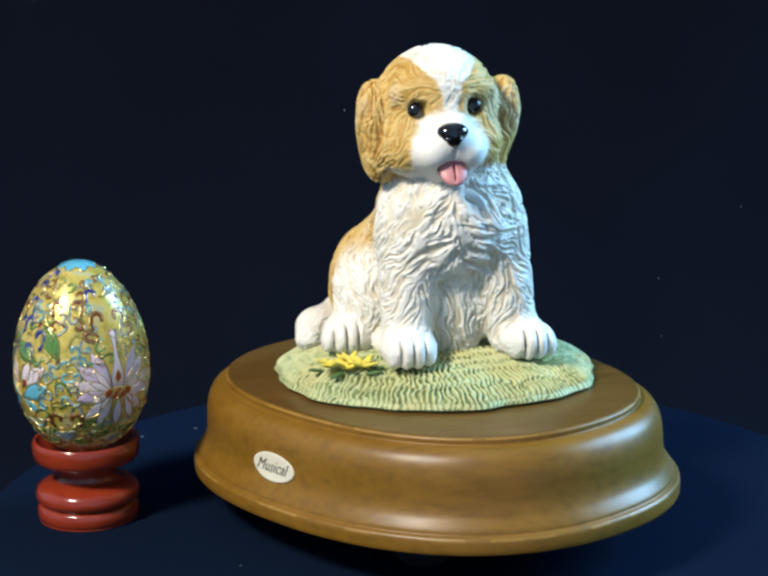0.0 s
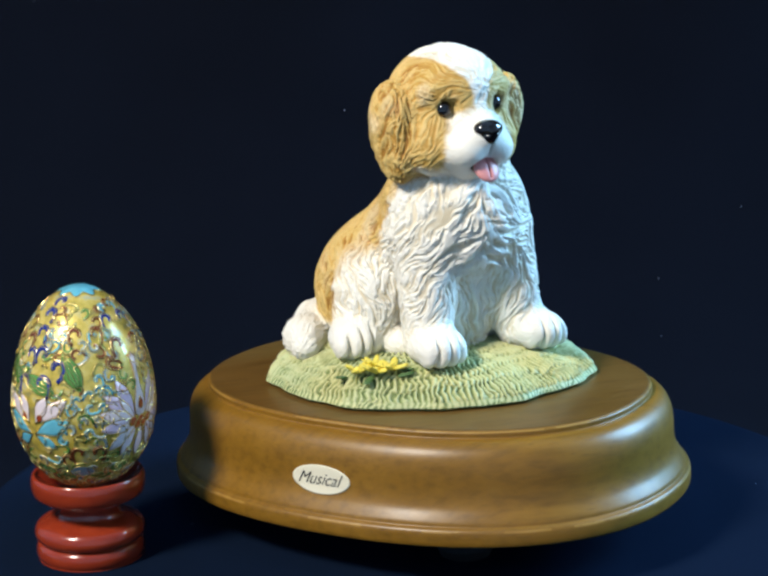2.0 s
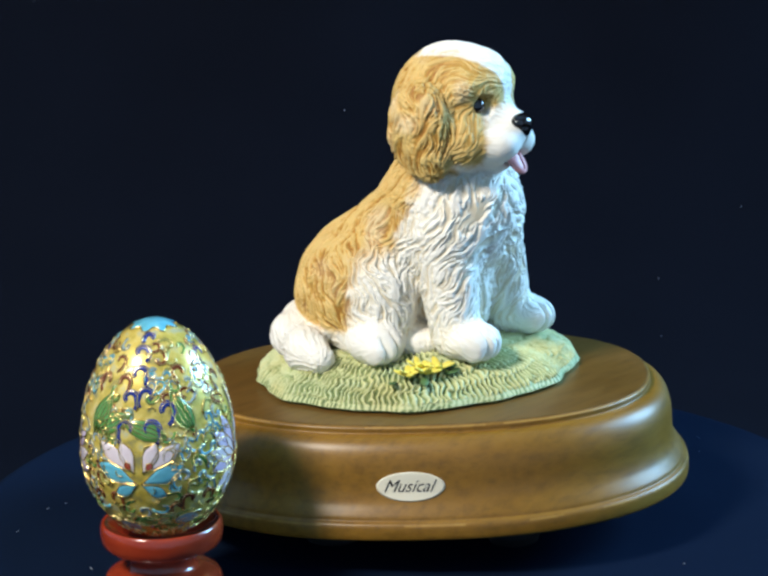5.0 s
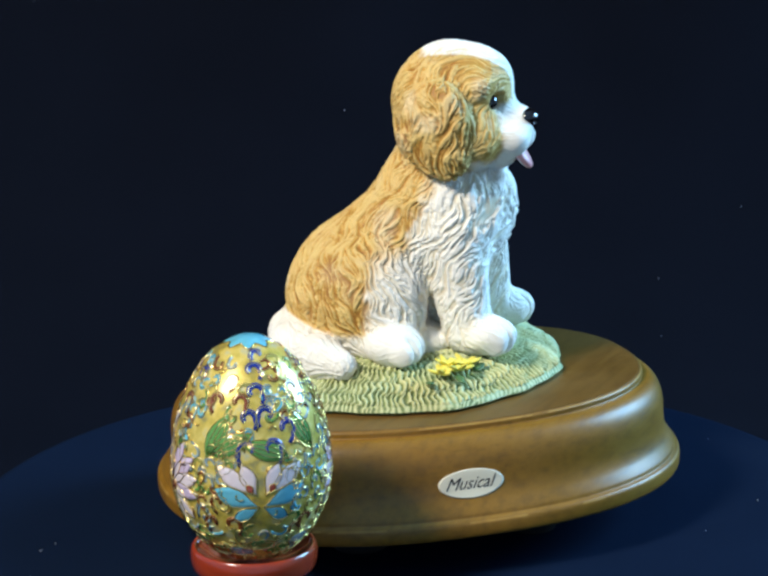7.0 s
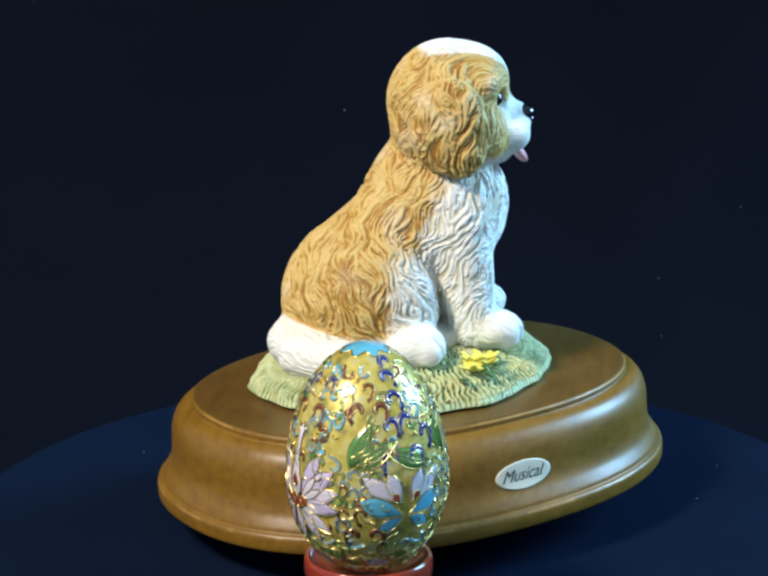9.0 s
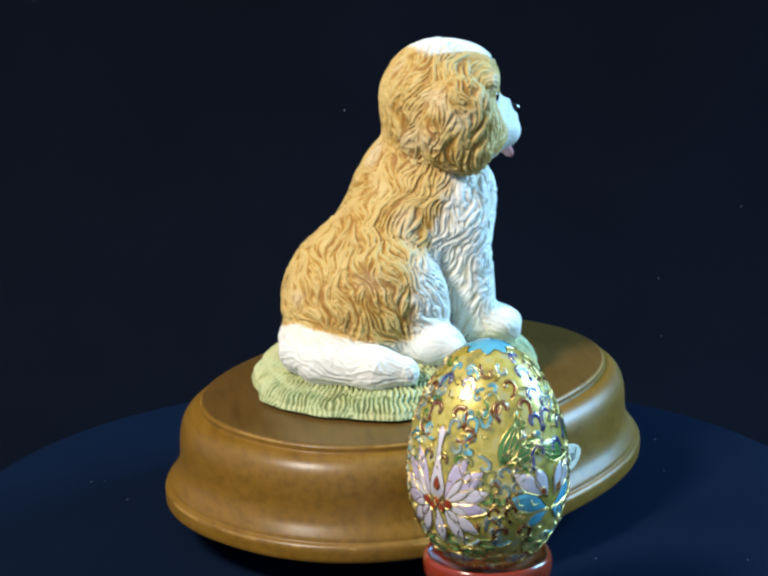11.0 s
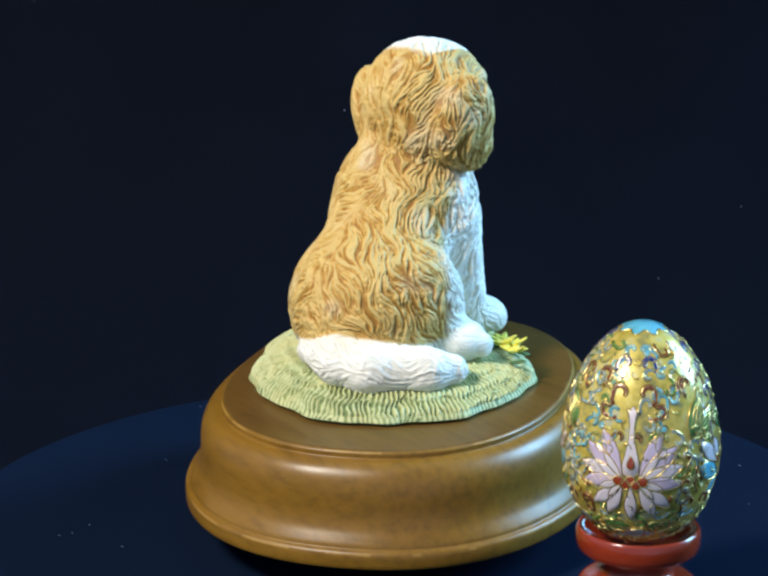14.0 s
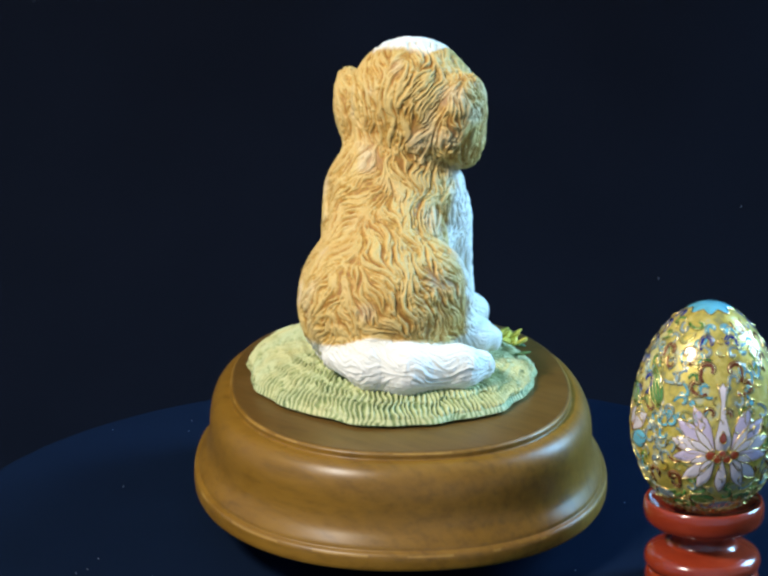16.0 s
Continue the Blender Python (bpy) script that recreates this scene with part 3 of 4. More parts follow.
    # the ground between: small scrolls in muted enamels, edged with gilt wire
    big = [(-56, 42, 12.0), (-56, 57, 5.0), (-56, 64, 5.5), (-56, 69, 4.0), (-150, 42.5, 10.0), (-149, 54, 7.0), (-154, 63, 4.5), (-154, 70, 4.0), (-107, 57, 5.0), (-10, 56.5, 5.0), (-189, 57, 5.0), (-128, 56.5, 4.5), (-180, 35.5, 4.0), (-103, 35, 4.0), (-176, 64.5, 4.0), (-100, 66.5, 4.0)]
    zz = 24.5
    row = 0
    while zz < 74.5:
        r = float(np.interp(zz, CURVE[:, 2], CURVE[:, 1]))
        count = max(6, int(2 * math.pi * r / 3.4))
        for k in range(count):
            dd = 360 * (k + 0.5 * (row % 2)) / count + rng.uniform(-4, 4)
            z1 = zz + rng.uniform(-0.7, 0.7)
            near = False
            for a, z0, rad in big:
                for half in (0, 180):
                    da = (dd - a - half + 180) % 360 - 180
                    near = near or math.hypot(radians(da) * r, z1 - z0) < rad * 0.80
            if near:
                continue
            mat = rng.choice((E_GREY, E_GREY, E_TEAL, E_BROWN, E_OLIVE, E_GREEN)) if z1 > 33 else rng.choice((E_OLIVE, E_GREEN, E_GREY))
            scroll(dd, z1, rng.uniform(1.9, 2.7), mat, rng.uniform(0, 360), rng.choice((1, -1)), 0, 0, thick=0.52)
        zz += 2.8
        row += 1
    # loose gilt wires: small commas over the whole ground
    for k in range(170):
        dd = rng.uniform(0, 360)
        zz = 23 + 50 * rng.random() ** 1.4
        bm = bmesh.new()
        rot = rng.uniform(0, 360)
        size = rng.uniform(0.7, 1.3)
        arc = [(size * math.cos(t * 0.55), size * math.sin(t * 0.55)) for t in range(6)]
        wire(bm, dd, zz, turned(arc, rot), 0.18, 0.25, sides=5)
        part("gilt_wire", bm, M_GOLDWIRE, e)
    # beads round the foot
    for k in range(30):
        got = egg_at(k * 12, 24.9, 0, 0, 0.15)
        bm = bmesh.new()
        bmesh.ops.create_icosphere(bm, subdivisions=1, radius=0.42 * MM, matrix=Matrix.Translation(got[0]))
        part("gilt_bead", bm, M_GOLDWIRE, e)
    return e


EGG = cloisonne_egg()


# ---- spaniel puppy figurine on its grass mound: one cast piece ----
# Its own axes: s to its left side, f forwards, z up (mm). FORWARD gives where f points on the base.
FORWARD = radians(-77.0)
CELL = 0.56


def ellipsoid(p, c, r, turn=(0, 0, 0)):
    m = np.array(Euler([radians(a) for a in turn]).to_matrix(), dtype=np.float32)
    q = (p - np.array(c, np.float32)) @ m / np.array(r, np.float32)
    k0 = np.sqrt((q * q).sum(-1)) + 1e-6
    k1 = np.sqrt(((q / np.array(r, np.float32)) ** 2).sum(-1)) + 1e-6
    return k0 * (k0 - 1) / k1


def cone(p, a, ra, b, rb):
    a, b = np.array(a, np.float32), np.array(b, np.float32)
    ab = b - a
    t = np.clip(((p - a) @ ab) / float(ab @ ab), 0, 1)
    d = p - a - t[..., None] * ab
    return np.sqrt((d * d).sum(-1)) - (ra + (rb - ra) * t)


# (shape, its numbers, blend width, way of the hair (s, f, z))
BODY = [
    ("e", (-1, -17.6, 66), (22.5, 21.2, 20.2), (14, 0, 0), 1, (0, -0.6, -0.8)),
    ("c", (4.5, 6.4, 92), 17.0, (0, -14.4, 71), 19, 6, (0, -0.75, -0.66)),
    ("e", (5.5, 11.4, 92), (19.8, 16.3, 19), (0, 0, 0), 6, (0.15, 0.25, -1)),
    ("e", (11.8, -0.6, 91), (9.4, 10.6, 16.6), (0, 0, 0), 9, (0.2, -0.4, -0.9)),
    ("c", (4, 8.0, 113), 11.8, (5, 6.2, 97), 17.4, 5, (0, -0.3, -1)),
    ("e", (-14.6, -10.6, 66.5), (10.8, 15.8, 18.4), (18, 0, 0), 2.4, (0, 0.45, -0.9)),
    ("e", (14.2, -10.6, 66), (10.8, 15.8, 18.4), (18, 0, 0), 2.4, (0, 0.45, -0.9)),
    ("c", (-6.6, 12, 86), 9.6, (-9, 16.5, 58), 6.8, 4, (0, -0.7, -0.75)),
    ("c", (17, 13, 86), 10, (22, 17.5, 58), 6.8, 4, (0, -0.7, -0.75)),
    ("e", (-9.8, 22.5, 57.2), (8.0, 8.6, 5.6), (0, 0, 0), 3, (0, 1, -0.3)),
    ("e", (24.6, 22.5, 57.6), (7.8, 8.4, 5.6), (0, 0, -12), 3, (0, 1, -0.3)),
    ("e", (-22.3, -2, 56), (7.6, 9.0, 6.4), (0, 0, 18), 3, (0, 1, -0.3)),
    ("e", (-8, 4, 54), (8, 7, 5.2), (0, 0, 0), 3, (0, 1, -0.3)),
    ("e", (19, 1, 54.5), (7.5, 9, 6.0), (0, 0, -10), 3, (0, 1, -0.3)),
    ("c", (3, -36.5, 55.5), 3.4, (-8, -36.2, 54.6), 6.4, 4, (-1, 0.2, -0.1)),
    ("c", (-8, -36.2, 54.6), 6.4, (-17, -33.5, 53.4), 6.4, 3, (-1, 0.2, -0.1)),
    ("c", (-17, -33.5, 53.4), 6.6, (-28, -22, 52.6), 5.8, 3, (-0.6, 0.8, -0.1)),
    ("c", (-28, -22, 52.6), 5.8, (-31.5, -15, 51.8), 4.2, 3, (-0.4, 0.9, -0.2)),
    ("e", (6.8, 9.5, 70), (12.0, 8.8, 21), (0, 0, 0), 4, (0, 0.2, -1)),
]
HEAD = [
    ("e", (4.2, 9.9, 123.1), (17.2, 17.0, 17.3), (0, 0, 0), 1, (0, -0.7, -0.7)),
    ("e", (3.8, 17.4, 129.8), (11.5, 9.6, 8.6), (0, 0, 0), 4, (0, -0.8, 0.2)),
    ("e", (3.5, 9, 113), (16.5, 14, 11), (0, 0, 0), 5, (0, -0.6, -0.8)),
    ("c", (3.6, 20, 119), 7.4, (3.6, 29.0, 117.4), 5.4, 4, (0, -1, -0.2)),
    ("e", (-0.8, 27.0, 113.4), (5.6, 6.4, 5.3), (0, 0, 0), 2.5, (-0.4, -0.8, -0.5)),
    ("e", (8.2, 27.0, 113.6), (5.6, 6.4, 5.3), (0, 0, 0), 2.5, (0.4, -0.8, -0.5)),
    ("e", (3.8, 22.6, 108.4), (6.8, 6.2, 4.2), (0, 0, 0), 3, (0, -0.5, -0.6)),
    ("e", (-6.6, 20.2, 129.4), (4.2, 2.8, 2.0), (0, -12, 0), 4, (-0.8, -0.4, 0.3)),
    ("e", (13.6, 20.2, 130.0), (4.2, 2.8, 2.0), (0, 12, 0), 4, (0.8, -0.4, 0.3)),
    ("e", (-6.2, 19.5, 113.5), (6.5, 6, 7.5), (0, 0, 0), 4, (-0.5, -0.6, -0.6)),
    ("e", (13.8, 19.5, 114), (6.5, 6, 7.5), (0, 0, 0), 4, (0.5, -0.6, -0.6)),
]
EARS = [
    ("e", (-13.2, 8.4, 118.0), (4.8, 9.8, 13.0), (-10, -4, 10), 1, (0.05, 0.12, -1)),
    ("e", (-13.2, 12.2, 109.4), (3.4, 5.8, 6.2), (-12, -8, 10), 3, (0.05, 0.15, -1)),
    ("e", (22.2, 8.4, 119.2), (4.8, 8.8, 12.2), (-10, 10, -10), 1, (-0.05, 0.12, -1)),
    ("e", (20.2, 10.6, 111.4), (3.3, 5.4, 6.0), (-12, 12, -10), 3, (-0.05, 0.15, -1)),
]
def moved(rows, ds, df, dz):
    """Shapes shifted together."""
    out = []
    for row in rows:
        row = list(row)
        for k in (1, 3) if row[0] == "c" else (1,):
            row[k] = (row[k][0] + ds, row[k][1] + df, row[k][2] + dz)
        out.append(tuple(row))
    return out


BODY = moved(BODY, 0.6, -0.4, 0.0)
FACE = (-2.2, -0.2, -0.4)
HEAD, EARS = moved(HEAD, *FACE), moved(EARS, *FACE)
ALL = BODY + HEAD + EARS


def shape_distance(p, row):
    return ellipsoid(p, row[1], row[2], row[3]) if row[0] == "e" else cone(p, row[1], row[2], row[3], row[4])


def blend(a, b, k):
    h = np.clip(0.5 + 0.5 * (b - a) / k, 0, 1)
    return b + (a - b) * h - k * h * (1 - h)


def puppy_distance(p):
    total = None
    for group, k_join in ((BODY, 0), (HEAD, 2.2), (EARS, 3.8)):
        d = None
        for row in group:
            e = shape_distance(p, row)
            d = e if d is None else blend(d, e, row[-2])
            if group is EARS and row is EARS[1]:
                total, d = blend(total, d, k_join), None
        total = d if total is None else blend(total, d, k_join)
    # toes swell at the front of each paw, with grooves cut between them
    for cs, cf, cz in ((-9.2, 30.6, 58.0), (26.0, 30.2, 58.4), (-23.4, 6.8, 57.4)):
        for o in (-5.0, -1.7, 1.7, 5.0):
            total = blend(total, ellipsoid(p, (cs + o, cf - 3.6 - 0.4 * abs(o), cz - 2.4), (2.0, 3.6, 3.4)), 1.0)
    # the grooves, on the front of each paw
    for cs, cf, cz, gap in ((-9.2, 30.6, 58.0, 3.4), (26.4, 30.2, 58.4, 3.4), (-23.4, 6.8, 57.4, 3.4)):
        for k in (-1, 0, 1):
            g = ellipsoid(p, (cs + k * gap, cf - 0.3 * abs(k), cz - 1.0), (0.34, 4.3, 5.2))
            total = -blend(-total, g, 1.1)
    p = p - np.array(FACE, np.float32)
    # mouth: a dark open wedge, and the cleft under the nose
    total = -blend(-total, ellipsoid(p, (3.8, 32.0, 109.0), (4.6, 6.5, 2.2)), 0.6)
    total = -blend(-total, ellipsoid(p, (3.7, 34.8, 112.6), (0.45, 3.0, 3.6)), 0.5)
    # eye sockets
    for c in ((-4.7, 25.2, 124.3), (11.6, 25.2, 125.0)):
        total = -blend(-total, ellipsoid(p, c, (3.0, 3.2, 2.9)), 1.2)
    return total


def lattice(lo, hi, cell):
    axes = [np.arange(a, b, cell, dtype=np.float32) for a, b in zip(lo, hi)]
    return axes


def surface(fun, lo, hi, cell):
    """The zero surface of a distance field as quads (surface nets)."""
    axes = lattice(lo, hi, cell)
    V = np.empty([len(a) for a in axes], np.float32)
    blk = 14
    far = blk * cell * 0.87 + 3.0
    for i in range(0, V.shape[0], blk):
        for j in range(0, V.shape[1], blk):
            for k in range(0, V.shape[2], blk):
                part_axes = [a[q:q + blk] for a, q in zip(axes, (i, j, k))]
                mid = fun(np.array([[q[len(q) // 2] for q in part_axes]], np.float32))[0]
                if abs(mid) > far:
                    V[i:i + blk, j:j + blk, k:k + blk] = mid
                else:
                    V[i:i + blk, j:j + blk, k:k + blk] = fun(np.stack(np.meshgrid(*part_axes, indexing="ij"), -1))
    S = V < 0
    n = np.array(V.shape) - 1
    cnt = np.zeros(n, np.float32)
    acc = np.zeros((*n, 3), np.float32)
    corner = lambda A, c: A[c[0]:c[0] + n[0], c[1]:c[1] + n[1], c[2]:c[2] + n[2]]
    for ax in range(3):
        for u in (0, 1):
            for w in (0, 1):
                c0 = [0, 0, 0]
                c0[(ax + 1) % 3], c0[(ax + 2) % 3] = u, w
                c1 = list(c0)
                c1[ax] = 1
                a, b = corner(V, c0), corner(V, c1)
                m = (a < 0) != (b < 0)
                t = np.where(m, a / np.where(m, a - b, 1), 0)
                for q in range(3):
                    acc[..., q] += np.where(m, t if q == ax else c0[q], 0)
                cnt += m
    active = cnt > 0
    index = np.full(n, -1, np.int64)
    index[active] = np.arange(active.sum())
    where = np.argwhere(active)
    verts = np.array(lo) + (where + acc[active] / cnt[active][:, None]) * cell
    faces = []
    for ax in range(3):
        u, w = (ax + 1) % 3, (ax + 2) % 3
        a = np.take(S, range(S.shape[ax] - 1), ax)
        b = np.take(S, range(1, S.shape[ax]), ax)
        e = np.argwhere(a != b)
        e = e[(e[:, u] > 0) & (e[:, w] > 0) & (e[:, u] < n[u]) & (e[:, w] < n[w])]
        inside = S[tuple(e.T)]
        quad = []
        for du, dw in ((1, 1), (0, 1), (0, 0), (1, 0)):
            c = e.copy()
            c[:, u] -= du
            c[:, w] -= dw
            quad.append(index[tuple(c.T)])
        quad = np.stack(quad, 1)
        quad[~inside] = quad[~inside][:, ::-1]
        faces.append(quad)
    return verts, np.concatenate(faces)


def normals_of(v, f):
    n = np.zeros_like(v)
    a = np.cross(v[f[:, 2]] - v[f[:, 0]], v[f[:, 3]] - v[f[:, 1]])
    for k in range(4):
        for q in range(3):
            n[:, q] += np.bincount(f[:, k], a[:, q], len(v))
    return n / (np.linalg.norm(n, axis=1, keepdims=True) + 1e-9)


def split(v, f):
    """Each quad into four."""
    e = np.sort(np.stack([f, np.roll(f, -1, 1)], -1).reshape(-1, 2), 1)
    u, inv = np.unique(e[:, 0] * len(v) + e[:, 1], return_inverse=True)
    mids = (v[u // len(v)] + v[u % len(v)]) / 2
    ctr = v[f].mean(1)
    em = len(v) + inv.reshape(-1, 4)
    cm = (len(v) + len(mids) + np.arange(len(f)))
    quads = [np.stack([f[:, k], em[:, k], cm, em[:, k - 1]], 1) for k in range(4)]
    return np.concatenate([v, mids, ctr]), np.concatenate(quads)


def value_noise(p, seed):
    i = np.floor(p).astype(np.int64)
    f = p - i
    f = f * f * (3 - 2 * f)
    out = 0
    for dx in (0, 1):
        for dy in (0, 1):
            for dz in (0, 1):
                h = (i[:, 0] + dx) * 374761393 + (i[:, 1] + dy) * 668265263 + (i[:, 2] + dz) * 1274126177 + seed * 97531
                h = (h ^ (h >> 13)) * 1274126177 & 0x7FFFFFFF
                h = (h ^ (h >> 16)) & 0xFFFF
                w = (f[:, 0] if dx else 1 - f[:, 0]) * (f[:, 1] if dy else 1 - f[:, 1]) * (f[:, 2] if dz else 1 - f[:, 2])
                out = out + w * (h / 32767.5 - 1)
    return out


def combed(v, nrm, flow, cell, reach, seed, wave, wave_cell):
    """Strands: noise smeared along the wavy flow lines over a surface. About -1 to 1."""
    total = np.zeros(len(v))
    steps = 8
    for sign in (-1, 1):
        p = v.copy()
        d = flow.copy()
        for k in range(steps):
            if k or sign > 0:
                total += value_noise(p / cell, seed)
            sway = value_noise(p / wave_cell, seed + 5)
            side = np.cross(nrm, d)
            q = d + side * (sway * wave)[:, None]
            q /= np.linalg.norm(q, axis=1, keepdims=True) + 1e-9
            p = p + q * (sign * reach / steps)
    total -= total.mean()
    return total / (total.std() + 1e-9)


def step(x, a, b):
    t = np.clip((x - a) / (b - a), 0, 1)
    return t * t * (3 - 2 * t)


def puppy_mesh():
    v, f = surface(puppy_distance, (-42, -47, 44), (34, 40, 147), CELL)
    v, f = split(v, f)
    for _ in range(2):
        n = normals_of(v, f)
        v = v - n * np.clip(puppy_distance(v.astype(np.float32)), -0.25, 0.25)[:, None] * 0.8
    n = normals_of(v, f)
    # way of the hair, blended from the shapes that lie nearest
    dist = np.stack([shape_distance(v.astype(np.float32), row) for row in ALL], 1)
    w = np.exp(-(dist - dist.min(1, keepdims=True)) / 1.6)
    w /= w.sum(1, keepdims=True)
    flow = np.zeros_like(v)
    for k, row in enumerate(ALL):
        way = row[-1]
        flow += w[:, k:k + 1] * np.array(way)
    # hair parts along the spine, and from the middle of the chest
    back = step(-v[:, 1], 2, 14)
    flow[:, 0] += np.tanh((v[:, 0] - 0.5) / 4) * 0.95 * back
    front = step(v[:, 1], 6, 16) * step(v[:, 2], 70, 84) * (1 - step(v[:, 2], 104, 112))
    flow[:, 0] += np.tanh((v[:, 0] - 5.5) / 4) * 1.0 * front
    flow -= n * (flow * n).sum(1, keepdims=True)
    flow /= np.linalg.norm(flow, axis=1, keepdims=True) + 1e-9
    s, fw, z = v.T
    hs = s - 1.9 - 0.02 * (z - 120)
    head = w[:, len(BODY):].sum(1)
    ears = w[:, len(BODY) + len(HEAD):].sum(1)
    muzzle = w[:, len(BODY) + 3:len(BODY) + 7].sum(1)
    paws = w[:, 9:14].sum(1)
    tail = w[:, 14:18].sum(1)
    legs = w[:, 7:9].sum(1)
    bristle = value_noise(v / 3.2, 31) * 1.0 + value_noise(v / 1.2, 32) * 0.5
    chest = (1 - head) * step(fw, 5, 14) * (1 - legs) * step(z, 74, 80)
    amp = 0.48 * np.ones(len(v)) + 0.16 * chest - 0.12 * legs - 0.27 * tail
    amp *= (1 - 0.90 * muzzle) * (1 - 0.85 * paws)
    crown = head * (1 - ears) * step(fw, 8, 18)
    amp *= 1 - 0.55 * crown
    fine = combed(v, n, flow, 0.47, 3.6, 3, 1.3, 4.0)
    lock = combed(v, n, flow, 1.4, 5.0, 17, 0.8, 4.0)
    mixw = 0.12 + 0.38 * chest + 0.1 * legs
    curl = combed(v, n, flow, 1.35, 5.2, 29, 1.5, 5.5)
    h = np.tanh(fine * (1 - mixw) * 1.2 + lock * mixw * 1.2 * (1 - chest) + curl * 1.1 * chest)
    # ridge: low in the grooves, high on the strands; the coat's colour follows it
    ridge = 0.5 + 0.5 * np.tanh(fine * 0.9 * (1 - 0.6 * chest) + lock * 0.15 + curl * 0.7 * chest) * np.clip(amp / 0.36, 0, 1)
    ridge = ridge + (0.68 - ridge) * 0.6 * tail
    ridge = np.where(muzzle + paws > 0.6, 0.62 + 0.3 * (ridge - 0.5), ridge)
    clump = combed(v, n, flow, 3.6, 5.0, 23, 0.8, 5.0)
    h = h + 0.4 * np.tanh(clump) * (0.4 + 0.8 * chest) * (1 - 0.8 * tail)
    v2 = v + n * (amp * h)[:, None]
    # paint: tan over back, haunches, ears and cheeks; white blaze, muzzle, chest, legs and tail
    blaze_w = np.interp(z, [112, 121, 127, 131, 134, 137, 141], [1.5, 2.3, 2.3, 3.2, 6.0, 9.5, 16])
    blaze = 1 - step(np.abs(hs) + bristle * 0.7, blaze_w - 0.7, blaze_w + 0.9)
    blaze *= step(fw + bristle + (z - 136) * 0.9, 1, 5)
    muz = 1 - step(np.sqrt((hs / 1.15) ** 2 + ((z - 113.5) / 1.12) ** 2 + ((fw - 27.5) * 0.85) ** 2) + bristle * 0.8, 8.8, 10.8)
    chin = step(112 - z + bristle, 3.0, 5.5) * step(fw, 16, 19) * (1 - ears)
    head_tan = (1 - np.clip(np.maximum(np.maximum(blaze * step(z, 114, 118), muz), chin), 0, 1))
    head_tan = np.maximum(head_tan, step(ears, 0.5, 0.7))
    edge = np.interp(z, [46, 60, 72, 85, 96, 104, 110], [-8, -8, -7, 1, 5, 10, 13])
    body_tan = 1 - step(fw + bristle * 2.2, edge - 2.5, edge + 2.5)
    body_tan *= step(z + bristle * 0.8, 57, 59.5)
    shin = step(fw + bristle * 1.5, -12, -7) * (1 - step(z + bristle, 76, 84)) * step(np.abs(s - 0.5), 14, 17)
    body_tan *= 1 - 0.8 * shin
    wh = step(head, 0.35, 0.65)
    tan = np.clip(wh * head_tan + (1 - wh) * body_tan * (1 - 0.9 * step(paws + tail, 0.4, 0.6)) * (1 - 0.85 * step(legs, 0.5, 0.8)), 0, 1)
    # worn, paler patches on the tan
    tan *= 1 - 0.22 * step(value_noise(v / 7.0, 41), 0.1, 0.7)
    return v2, f, ridge, tan


# mound: oval plan in base axes
MOUND_C, MOUND_A, MOUND_B, MOUND_TURN = (7.2 - 5.4, 2.3 + 0.6), 47.1, 40.3, radians(-30)


